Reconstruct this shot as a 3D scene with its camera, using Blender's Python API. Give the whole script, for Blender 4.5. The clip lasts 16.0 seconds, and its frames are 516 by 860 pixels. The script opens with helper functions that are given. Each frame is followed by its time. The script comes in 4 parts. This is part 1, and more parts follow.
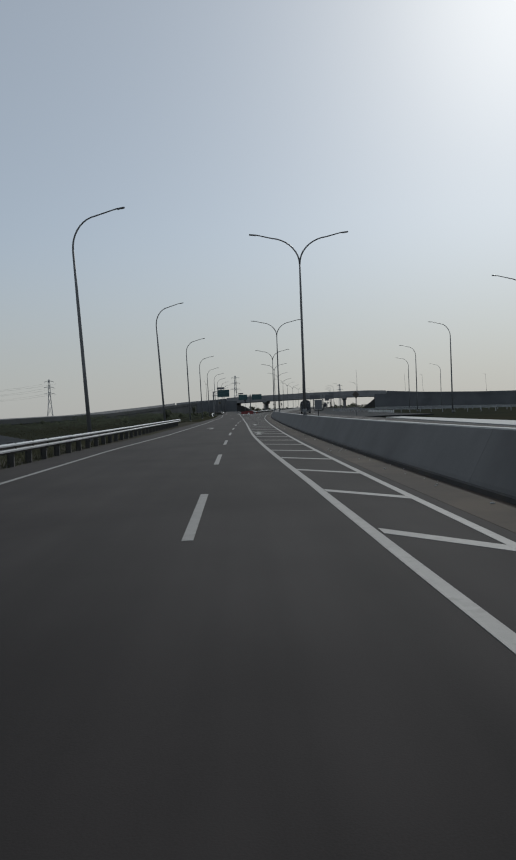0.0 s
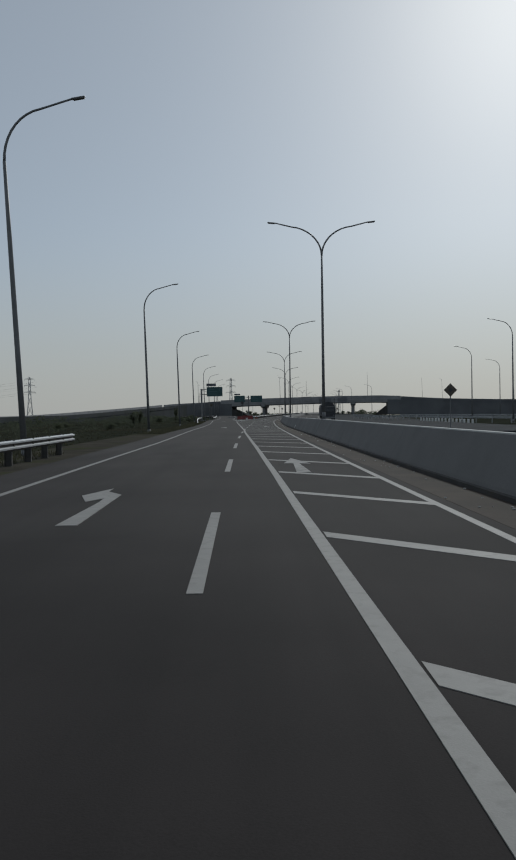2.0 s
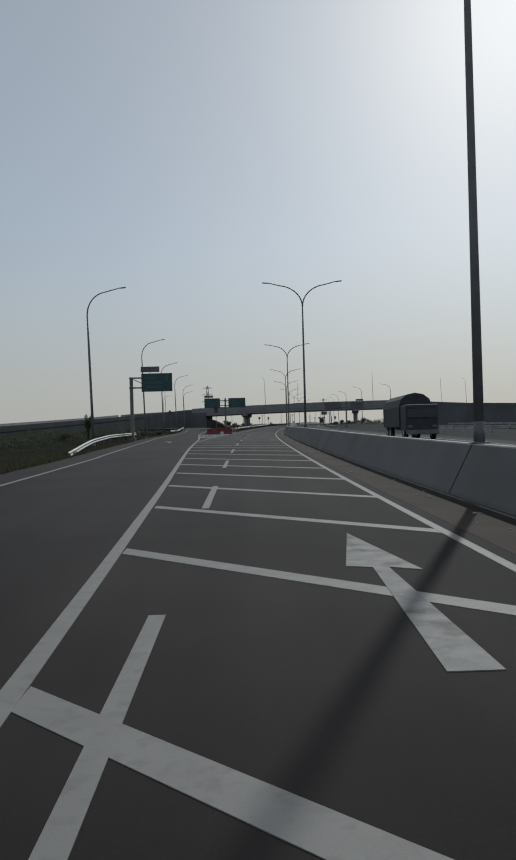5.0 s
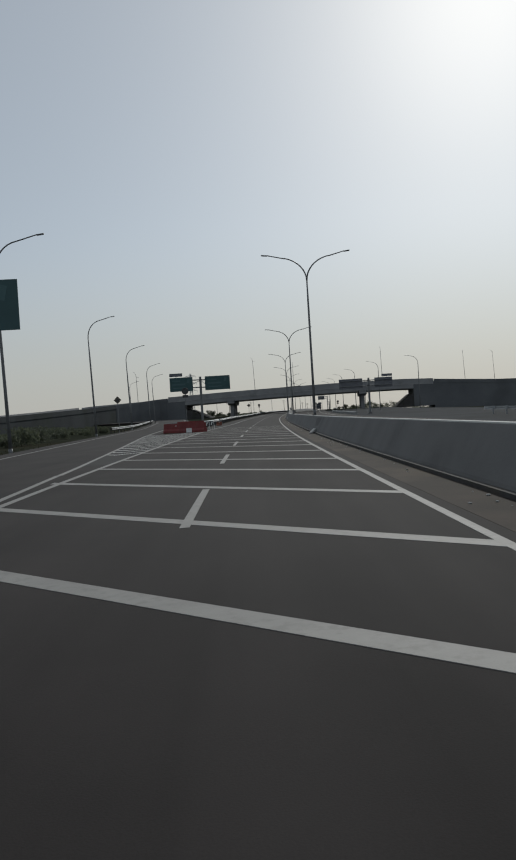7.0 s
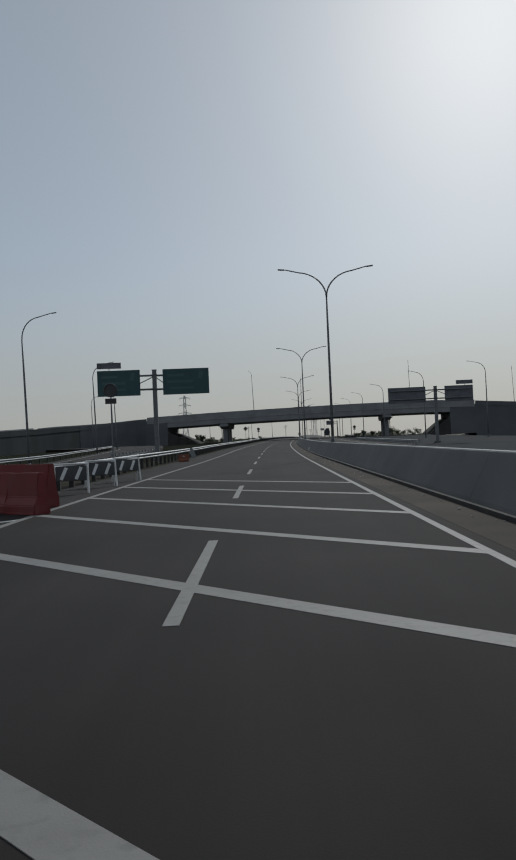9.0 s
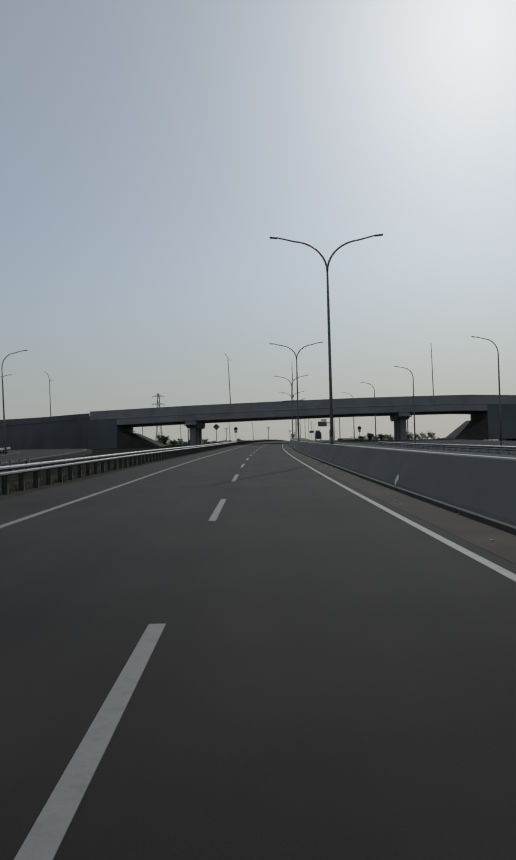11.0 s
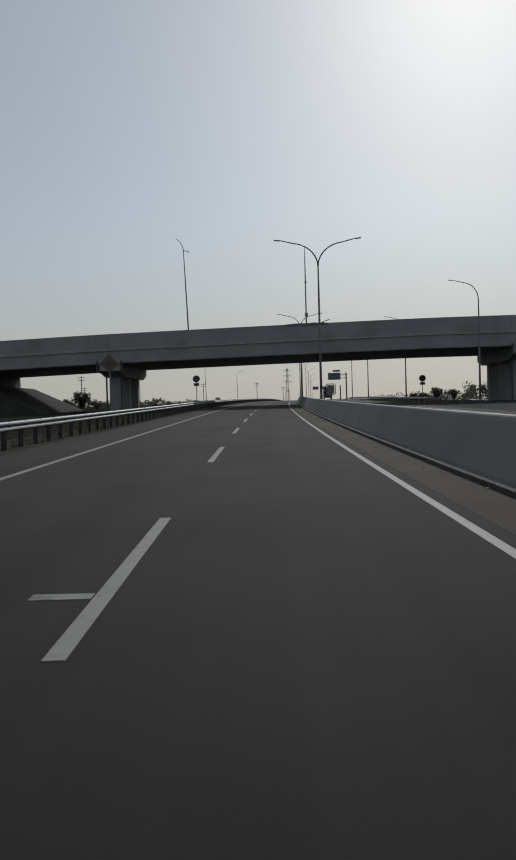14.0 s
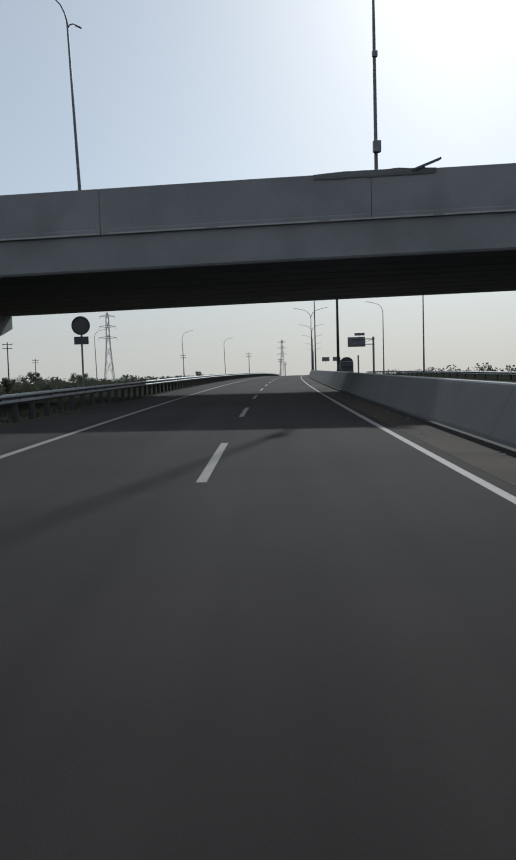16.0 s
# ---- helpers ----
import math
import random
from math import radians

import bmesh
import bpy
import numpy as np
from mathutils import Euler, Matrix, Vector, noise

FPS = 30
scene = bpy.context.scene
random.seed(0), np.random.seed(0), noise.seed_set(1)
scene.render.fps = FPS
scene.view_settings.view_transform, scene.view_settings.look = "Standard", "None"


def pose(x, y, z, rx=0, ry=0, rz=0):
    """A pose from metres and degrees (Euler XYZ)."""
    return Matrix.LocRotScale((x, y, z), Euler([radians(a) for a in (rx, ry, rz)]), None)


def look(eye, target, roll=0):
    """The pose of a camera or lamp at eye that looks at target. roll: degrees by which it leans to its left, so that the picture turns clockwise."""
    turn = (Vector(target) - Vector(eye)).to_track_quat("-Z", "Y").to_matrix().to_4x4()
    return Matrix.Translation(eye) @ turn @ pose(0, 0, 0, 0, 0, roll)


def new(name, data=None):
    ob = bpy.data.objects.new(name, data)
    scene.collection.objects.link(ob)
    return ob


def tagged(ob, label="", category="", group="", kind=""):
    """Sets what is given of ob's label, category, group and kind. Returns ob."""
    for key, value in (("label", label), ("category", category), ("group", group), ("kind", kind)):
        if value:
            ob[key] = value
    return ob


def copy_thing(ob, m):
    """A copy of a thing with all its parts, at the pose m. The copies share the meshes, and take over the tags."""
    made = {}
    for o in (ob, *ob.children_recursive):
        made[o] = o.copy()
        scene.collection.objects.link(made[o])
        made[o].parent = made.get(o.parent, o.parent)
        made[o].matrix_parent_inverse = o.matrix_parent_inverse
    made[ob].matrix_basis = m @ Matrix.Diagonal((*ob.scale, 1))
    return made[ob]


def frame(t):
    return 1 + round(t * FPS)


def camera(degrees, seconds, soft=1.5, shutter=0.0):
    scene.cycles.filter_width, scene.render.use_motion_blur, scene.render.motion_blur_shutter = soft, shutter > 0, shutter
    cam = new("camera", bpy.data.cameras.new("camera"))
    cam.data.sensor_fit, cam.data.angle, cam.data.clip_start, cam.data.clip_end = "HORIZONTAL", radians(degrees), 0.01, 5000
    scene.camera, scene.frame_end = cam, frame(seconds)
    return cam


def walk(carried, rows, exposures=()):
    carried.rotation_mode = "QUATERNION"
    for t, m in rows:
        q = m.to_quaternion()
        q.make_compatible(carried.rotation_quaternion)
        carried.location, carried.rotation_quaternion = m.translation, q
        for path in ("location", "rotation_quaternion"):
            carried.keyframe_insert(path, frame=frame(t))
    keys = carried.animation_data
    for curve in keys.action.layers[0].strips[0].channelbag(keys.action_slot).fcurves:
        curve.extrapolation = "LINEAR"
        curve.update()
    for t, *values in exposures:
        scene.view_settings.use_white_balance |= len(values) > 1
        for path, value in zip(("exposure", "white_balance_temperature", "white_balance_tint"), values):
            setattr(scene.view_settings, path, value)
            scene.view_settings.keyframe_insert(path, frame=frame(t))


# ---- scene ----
cam = camera(37.25, 16.0, soft=1.9)

# The road's own line: s metres along the lane divider, o metres to its right.
HEADING = [0.836, 0.001, -0.758, -1.402, -2.308, -2.883, -4.248, -5.248, -5.76, -6.245, -7.069, -7.714, -8.441, -9.414, -10.278, -11.107, -11.935]
GRADE = [0.00284, 0.00821, 0.01295, 0.01256, 0.00783, 0.01662, 0.00959, 0.01161, 0.00929, 0.01602, 0.01359, 0.01671, 0.01875, 0.01672, 0.01447, 0.01231, 0.01016]
_s = np.arange(-200.0, 2001.0, 2.0)
_k = np.arange(-40.0, 601.0, 40.0)
_th = np.radians(np.interp(_s, _k, HEADING))
_gr = np.interp(_s, np.r_[_k, 660, 720, 2000], np.r_[GRADE, 0.002, -0.004, -0.002])
_gr[_s < -40] = 0.0
_x = np.r_[0, np.cumsum(-np.sin((_th[1:] + _th[:-1]) / 2) * 2)]
_y = np.r_[0, np.cumsum(np.cos((_th[1:] + _th[:-1]) / 2) * 2)]
_z = np.r_[0, np.cumsum((_gr[1:] + _gr[:-1]))]
_i0 = int(np.searchsorted(_s, 0.0))
_x, _y, _z = _x - _x[_i0], _y - _y[_i0], _z - _z[_i0]


def at(s, o=0.0, z=0.0):
    """A place of the road's own line in the world."""
    t = np.interp(s, _s, _th)
    return Vector((np.interp(s, _s, _x) + o * math.cos(t), np.interp(s, _s, _y) + o * math.sin(t), np.interp(s, _s, _z) + z))


def turn_at(s):
    return math.degrees(float(np.interp(s, _s, _th)))


def stand(s, o=0.0, z=0.0, turn=0.0):
    """A pose on the road's line, x to its right and y ahead."""
    p = at(s, o, z)
    return pose(p.x, p.y, p.z, 0, 0, turn_at(s) + turn)


PATH = [  # seconds, x, y, z, yaw, pitch, roll
    (0.0, 0.580, -11.513, 1.345, -1.670, -0.881, -2.075),
    (0.5, 0.460, 1.821, 1.445, -2.159, -2.143, -1.203),
    (1.0, 0.460, 15.031, 1.567, -2.222, 1.651, -1.727),
    (1.5, 0.499, 28.592, 1.713, -2.080, 0.659, -1.363),
    (2.0, 0.666, 42.080, 1.880, -2.087, -0.524, -0.816),
    (2.5, 0.994, 55.456, 2.053, -2.330, -1.420, -1.760),
    (3.0, 1.359, 68.757, 2.222, -3.080, 0.680, -1.930),
    (3.5, 1.789, 82.526, 2.395, -3.570, 0.330, -1.050),
    (4.0, 2.180, 96.195, 2.552, -2.760, -0.325, -0.400),
    (6.5, 5.182, 164.578, 3.336, -5.154, 1.280, -3.700),
    (7.0, 6.013, 178.325, 3.538, -4.519, -0.635, -3.50),
    (7.5, 6.889, 192.051, 3.705, -4.804, -0.386, -3.15),
    (8.0, 7.864, 205.697, 3.843, -4.843, 1.515, -2.87),
    (10.5, 13.997, 274.409, 4.579, -5.448, 0.882, -1.612),
    (11.0, 15.458, 288.505, 4.718, -6.254, 1.471, -1.485),
    (11.5, 17.025, 302.582, 4.888, -6.019, 0.713, -0.549),
    (12.0, 18.612, 316.848, 5.095, -5.831, -0.364, -0.435),
    (12.5, 20.260, 331.041, 5.319, -5.738, -1.576, -0.254),
    (13.0, 21.995, 345.318, 5.533, -5.881, -1.547, -0.746),
    (13.5, 23.780, 359.560, 5.734, -5.987, 0.250, -1.030),
    (14.0, 25.643, 373.983, 5.941, -7.087, -1.636, -1.585),
    (14.5, 27.508, 388.471, 6.165, -7.598, -1.112, -2.140),
    (15.0, 29.261, 402.866, 6.404, -7.363, -1.869, -1.197),
    (15.5, 31.165, 417.122, 6.653, -7.201, -2.876, -0.316),
    (16.0, 33.260, 431.806, 6.920, -7.529, -3.637, -1.596),
]


def aim(x, y, z, yaw, pitch, roll):
    a, b = radians(yaw), radians(pitch)
    return look((x, y, z), (x - math.sin(a) * math.cos(b), y + math.cos(a) * math.cos(b), z + math.sin(b)), roll)


walk(cam, [(row[0], aim(*row[1:])) for row in PATH], [(0.0, 0.0, 6050, 6), (0.5, 0.1, 6100, 6), (1.0, 0.0, 6150, 6), (1.5, -0.14, 6000, 5), (2.1, -0.16, 6000, 5), (2.7, -0.05, 6100, 6), (4.0, 0.0, 6200, 6), (6.5, -0.12, 5950, 6), (7.0, 0.05, 6250, 6), (7.5, -0.05, 6150, 6), (8.0, -0.19, 6050, 6), (11.0, -0.2, 6100, 6), (12.0, -0.05, 6200, 7), (13.5, -0.05, 6250, 7), (15.5, 0.1, 6200, 7), (16.0, 0.3, 5950, 6)])

# ---- light ----
SUN_AZ, SUN_EL = 23.3, 30.6
world = bpy.data.worlds.new("sky")
scene.world = world
world.use_nodes = True
wn = world.node_tree
sky = wn.nodes.new("ShaderNodeTexSky")
sky.sky_type = "NISHITA"
sky.sun_disc = False
sky.sun_elevation, sky.sun_rotation = radians(SUN_EL), radians(SUN_AZ)
sky.air_density, sky.dust_density, sky.ozone_density = 1.0, 1.05, 2.2
haze = wn.nodes.new("ShaderNodeHueSaturation")
haze.inputs["Saturation"].default_value = 0.72
wn.links.new(sky.outputs[0], haze.inputs["Color"])
veil = wn.nodes.new("ShaderNodeMix")  # an even milky haze over the whole sky
veil.data_type = "RGBA"
veil.inputs[0].default_value = 0.42
wn.links.new(haze.outputs[0], veil.inputs[6])
veil.inputs[7].default_value = (8.3, 8.6, 8.8, 1)
low_air = wn.nodes.new("ShaderNodeMix")  # dusty air thickens evenly all round towards the horizon
low_air.data_type = "RGBA"
way, split, rise = wn.nodes.new("ShaderNodeTexCoord"), wn.nodes.new("ShaderNodeSeparateXYZ"), wn.nodes.new("ShaderNodeMapRange")
rise.interpolation_type = "SMOOTHSTEP"
wn.links.new(way.outputs["Generated"], split.inputs[0])
wn.links.new(split.outputs[2], rise.inputs[0])
rise.inputs[1].default_value, rise.inputs[2].default_value = -0.02, 0.26
rise.inputs[3].default_value, rise.inputs[4].default_value = 0.85, 0.0
wn.links.new(rise.outputs[0], low_air.inputs[0])
wn.links.new(veil.outputs[2], low_air.inputs[6])
low_air.inputs[7].default_value = (6.85, 6.5, 5.98, 1)
wn.links.new(low_air.outputs[2], wn.nodes["Background"].inputs[0])
wn.nodes["Background"].inputs[1].default_value = 0.063
sun = new("sun", bpy.data.lights.new("sun", "SUN"))
sun.data.energy, sun.data.angle, sun.data.color = 1.5, radians(1.0), (1.0, 0.95, 0.88)
sun.matrix_world = look((0, 0, 60), (-math.sin(radians(SUN_AZ)) * math.cos(radians(SUN_EL)), -math.cos(radians(SUN_AZ)) * math.cos(radians(SUN_EL)), 60 - math.sin(radians(SUN_EL))))


# ---- materials ----
def material(name, low, high, rough=0.8, metal=0.0, scale=8.0, fine=60.0, bump=0.15, wear=None, wear_scale=0.6, vary=0.0, gloss=0.5):
    """Two scales of variation between two colours, with grain, and stains where wear gives their colour."""
    m = bpy.data.materials.new(name)
    m.use_nodes = True
    n, l = m.node_tree.nodes, m.node_tree.links
    b = n["Principled BSDF"]
    co = n.new("ShaderNodeTexCoord")
    a, c = n.new("ShaderNodeTexNoise"), n.new("ShaderNodeTexNoise")
    a.inputs["Scale"].default_value, a.inputs["Detail"].default_value = scale, 5
    c.inputs["Scale"].default_value, c.inputs["Detail"].default_value = fine, 3
    for q in (a, c):
        l.new(co.outputs["Object"], q.inputs["Vector"])
    add = n.new("ShaderNodeMath")
    add.operation = "MULTIPLY_ADD"
    l.new(c.outputs[0], add.inputs[0])
    add.inputs[1].default_value = 0.45
    l.new(a.outputs[0], add.inputs[2])
    ramp = n.new("ShaderNodeValToRGB")
    ramp.color_ramp.elements[0].position, ramp.color_ramp.elements[1].position = 0.5, 0.95
    ramp.color_ramp.elements[0].color, ramp.color_ramp.elements[1].color = (*low, 1), (*high, 1)
    l.new(add.outputs[0], ramp.inputs[0])
    out = ramp.outputs[0]
    if wear:
        w = n.new("ShaderNodeTexNoise")
        w.inputs["Scale"].default_value, w.inputs["Detail"].default_value = wear_scale, 7
        l.new(co.outputs["Object"], w.inputs["Vector"])
        wr = n.new("ShaderNodeValToRGB")
        wr.color_ramp.elements[0].position, wr.color_ramp.elements[1].position = 0.52, 0.68
        l.new(w.outputs[0], wr.inputs[0])
        mix = n.new("ShaderNodeMix")
        mix.data_type = "RGBA"
        l.new(wr.outputs[0], mix.inputs[0])
        l.new(out, mix.inputs[6])
        mix.inputs[7].default_value = (*wear, 1)
        out = mix.outputs[2]
    if vary:
        info, hsv, rng = n.new("ShaderNodeObjectInfo"), n.new("ShaderNodeHueSaturation"), n.new("ShaderNodeMapRange")
        rng.inputs[3].default_value, rng.inputs[4].default_value = 1 - vary, 1 + vary
        l.new(info.outputs["Random"], rng.inputs[0])
        l.new(rng.outputs[0], hsv.inputs["Value"])
        l.new(out, hsv.inputs["Color"])
        out = hsv.outputs[0]
    l.new(out, b.inputs["Base Color"])
    b.inputs["Specular IOR Level"].default_value = gloss
    b.inputs["Roughness"].default_value, b.inputs["Metallic"].default_value = rough, metal
    if bump:
        bp = n.new("ShaderNodeBump")
        bp.inputs["Strength"].default_value, bp.inputs["Distance"].default_value = bump, 0.02
        l.new(add.outputs[0], bp.inputs["Height"])
        l.new(bp.outputs[0], b.inputs["Normal"])
    return m


ASPHALT = material("asphalt", (0.0182, 0.0154, 0.0147), (0.0333, 0.0282, 0.0270), 0.93, scale=0.35, fine=90, bump=0.12, wear=(0.0338, 0.0296, 0.0283), wear_scale=0.09, gloss=0.2)
def add_tracks(m, dark=0.72, pale=1.22):
    """Long faint streaks and wheel paths along the lanes, by the plan's own coordinates."""
    n, l = m.node_tree.nodes, m.node_tree.links
    bsdf = n["Principled BSDF"]
    base = bsdf.inputs["Base Color"].links[0].from_socket
    uv, mp = n.new("ShaderNodeUVMap"), n.new("ShaderNodeMapping")
    mp.inputs["Scale"].default_value = (1.4, 0.018, 1)
    l.new(uv.outputs[0], mp.inputs[0])
    t = n.new("ShaderNodeTexNoise")
    t.inputs["Scale"].default_value, t.inputs["Detail"].default_value = 1.0, 4
    l.new(mp.outputs[0], t.inputs["Vector"])
    mp2 = n.new("ShaderNodeMapping")
    mp2.inputs["Scale"].default_value = (0.5, 0.12, 1)
    l.new(uv.outputs[0], mp2.inputs[0])
    t2 = n.new("ShaderNodeTexNoise")
    t2.inputs["Scale"].default_value, t2.inputs["Detail"].default_value = 1.0, 6
    l.new(mp2.outputs[0], t2.inputs["Vector"])
    add = n.new("ShaderNodeMath")
    l.new(t.outputs[0], add.inputs[0])
    l.new(t2.outputs[0], add.inputs[1])
    rng = n.new("ShaderNodeMapRange")
    rng.inputs[1].default_value, rng.inputs[2].default_value = 0.72, 1.3
    rng.inputs[3].default_value, rng.inputs[4].default_value = dark, pale
    l.new(add.outputs[0], rng.inputs[0])
    hsv = n.new("ShaderNodeHueSaturation")
    l.new(rng.outputs[0], hsv.inputs["Value"])
    l.new(base, hsv.inputs["Color"])
    l.new(hsv.outputs[0], bsdf.inputs["Base Color"])
    return m


add_tracks(ASPHALT)
SHOULDER = material("dusty_shoulder", (0.032, 0.026, 0.021), (0.060, 0.046, 0.036), 0.92, scale=0.8, fine=30, bump=0.3, wear=(0.075, 0.058, 0.043), wear_scale=0.35, gloss=0.2)
SLATE = material("slate_paving", (0.025, 0.028, 0.032), (0.035, 0.039, 0.044), 0.95, scale=0.2, fine=5, bump=0.15, wear=(0.024, 0.027, 0.027), wear_scale=0.08, gloss=0.05)
VERGE = material("verge_soil", (0.056, 0.052, 0.044), (0.092, 0.084, 0.070), 0.95, scale=0.8, fine=12, bump=0.3, wear=(0.060, 0.064, 0.036), wear_scale=0.4, gloss=0.0)
PAINT = material("road_paint", (0.225, 0.216, 0.202), (0.265, 0.255, 0.238), 0.72, scale=3, fine=90, wear=(0.205, 0.197, 0.184), wear_scale=9.0)
PAINT_NEW = material("new_road_paint", (0.52, 0.51, 0.485), (0.64, 0.63, 0.60), 0.7, scale=5, fine=80, wear=(0.44, 0.43, 0.41), wear_scale=4.0)
ASPHALT_FRESH = material("fresh_asphalt", (0.013, 0.0125, 0.012), (0.022, 0.021, 0.020), 0.85, scale=0.8, fine=80, bump=0.12, gloss=0.25)
PAINT_WORN = material("worn_road_paint", (0.16, 0.157, 0.148), (0.28, 0.274, 0.256), 0.75, scale=4, fine=60, wear=(0.08, 0.08, 0.075), wear_scale=2.6)
CONCRETE = material("barrier_concrete", (0.118, 0.117, 0.115), (0.155, 0.153, 0.150), 0.88, scale=0.7, fine=22, bump=0.2, wear=(0.104, 0.103, 0.101), wear_scale=0.35, vary=0.05)
CONCRETE_MID = material("new_concrete", (0.20, 0.207, 0.215), (0.25, 0.257, 0.265), 0.85, scale=1.5, fine=25, bump=0.1)
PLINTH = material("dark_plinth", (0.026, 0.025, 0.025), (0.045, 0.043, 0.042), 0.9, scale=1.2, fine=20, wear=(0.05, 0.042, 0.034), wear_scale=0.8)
# Darkened tone: holds the sunlit run down to the wing wall's shade.
RETAIN = material("darkened_wall", (0.040, 0.045, 0.048), (0.060, 0.066, 0.070), 0.95, scale=0.12, fine=3, bump=0.25, wear=(0.034, 0.042, 0.034), wear_scale=0.05, gloss=0.1)
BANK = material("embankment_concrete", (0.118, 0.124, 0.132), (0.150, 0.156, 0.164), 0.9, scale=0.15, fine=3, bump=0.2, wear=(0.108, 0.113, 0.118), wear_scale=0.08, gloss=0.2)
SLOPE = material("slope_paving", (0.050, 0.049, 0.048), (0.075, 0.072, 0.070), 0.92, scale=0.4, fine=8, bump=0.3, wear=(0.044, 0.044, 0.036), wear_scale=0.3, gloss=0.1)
RAIL_DARK = material("dark_rail_post", (0.045, 0.044, 0.042), (0.075, 0.072, 0.068), 0.8, 0.1, scale=4, fine=40, bump=0.1, wear=(0.085, 0.07, 0.055), wear_scale=3)
CONCRETE_PALE = material("pale_concrete", (0.34, 0.34, 0.33), (0.46, 0.46, 0.445), 0.85, scale=2, fine=30)
BRIDGE = material("bridge_concrete", (0.225, 0.226, 0.232), (0.285, 0.286, 0.290), 0.85, scale=0.35, fine=9, bump=0.15, wear=(0.205, 0.206, 0.21), wear_scale=0.25)
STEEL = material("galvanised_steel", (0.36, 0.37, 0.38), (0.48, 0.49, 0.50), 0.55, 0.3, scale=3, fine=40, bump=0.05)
RAIL_POST_SHADE = material("weathered_post_shade", (0.055, 0.05, 0.044), (0.095, 0.086, 0.076), 0.85, 0.1, scale=4, fine=40, bump=0.1, wear=(0.12, 0.10, 0.08), wear_scale=3)
POLE = material("pole_steel", (0.13, 0.135, 0.14), (0.19, 0.195, 0.20), 0.55, 0.2, scale=2, fine=30, bump=0.04)
SIGN_BLUE = material("sign_face", (0.020, 0.066, 0.072), (0.028, 0.084, 0.090), 0.45, scale=1.5, fine=20, bump=0.02)
SIGN_GREY = material("sign_back", (0.11, 0.115, 0.13), (0.17, 0.175, 0.19), 0.55, 0.3, scale=1.5, fine=20, bump=0.03)
BOARD = material("board_grey", (0.13, 0.136, 0.15), (0.17, 0.177, 0.19), 0.6, scale=2, fine=20, bump=0.02)
SIGN_MARK = material("sign_mark", (0.045, 0.105, 0.112), (0.058, 0.125, 0.132), 0.5, scale=6, fine=30, bump=0)
SIGN_DARK = material("sign_dark", (0.03, 0.03, 0.032), (0.06, 0.06, 0.062), 0.5, scale=3, fine=20, bump=0.02)
SIGN_DULL = material("sign_dull", (0.055, 0.05, 0.052), (0.075, 0.07, 0.072), 0.6, scale=3, fine=20, bump=0.02)
YELLOW = material("sign_yellow", (0.075, 0.062, 0.046), (0.100, 0.084, 0.063), 0.5, scale=3, fine=20, bump=0.02)
RED = material("red_plastic", (0.15, 0.018, 0.018), (0.20, 0.028, 0.026), 0.6, scale=1.5, fine=25, bump=0.05, wear=(0.17, 0.04, 0.036), wear_scale=2.0, vary=0.12)
BROWN = material("orange_plastic", (0.16, 0.045, 0.02), (0.25, 0.075, 0.035), 0.55, scale=2, fine=25, bump=0.05, wear=(0.10, 0.04, 0.03), wear_scale=3)
WHITE = material("white_plastic", (0.62, 0.62, 0.60), (0.78, 0.78, 0.76), 0.5, scale=3, fine=25, bump=0.03)
GROUND = material("field_ground", (0.027, 0.030, 0.023), (0.042, 0.044, 0.032), 0.95, scale=0.12, fine=2.5, bump=0.4, wear=(0.044, 0.040, 0.028), wear_scale=0.05, gloss=0.0)
GRASS = material("grass", (0.048, 0.049, 0.030), (0.078, 0.076, 0.047), 0.9, scale=0.5, fine=7, bump=0.2)
LEAF = material("foliage", (0.070, 0.080, 0.052), (0.118, 0.130, 0.084), 0.8, scale=1.5, fine=12, bump=0.1)
BARK = material("bark", (0.05, 0.04, 0.03), (0.10, 0.08, 0.06), 0.9, scale=4, fine=25, bump=0.4)
def backlit(m, share=0.5):
    """Lets light through thin leaves and blades."""
    n, l = m.node_tree.nodes, m.node_tree.links
    bsdf, out = n["Principled BSDF"], n["Material Output"]
    tr, mix = n.new("ShaderNodeBsdfTranslucent"), n.new("ShaderNodeMixShader")
    l.new(bsdf.inputs["Base Color"].links[0].from_socket, tr.inputs["Color"])
    mix.inputs[0].default_value = share
    l.new(bsdf.outputs[0], mix.inputs[1])
    l.new(tr.outputs[0], mix.inputs[2])
    l.new(mix.outputs[0], out.inputs["Surface"])
    return m


backlit(LEAF)
backlit(GRASS)
TARP = material("truck_tarpaulin", (0.025, 0.027, 0.032), (0.05, 0.052, 0.06), 0.7, scale=1.5, fine=12, bump=0.3)
GLASS_DARK = material("dark_glass", (0.01, 0.011, 0.012), (0.02, 0.02, 0.022), 0.12, scale=3, fine=9, bump=0)
RUBBER = material("rubber", (0.012, 0.012, 0.012), (0.025, 0.025, 0.025), 0.8, scale=4, fine=30)
HEAD = material("lamp_head_grey", (0.14, 0.145, 0.15), (0.2, 0.205, 0.21), 0.45, 0.5, scale=4, fine=30, bump=0.02)


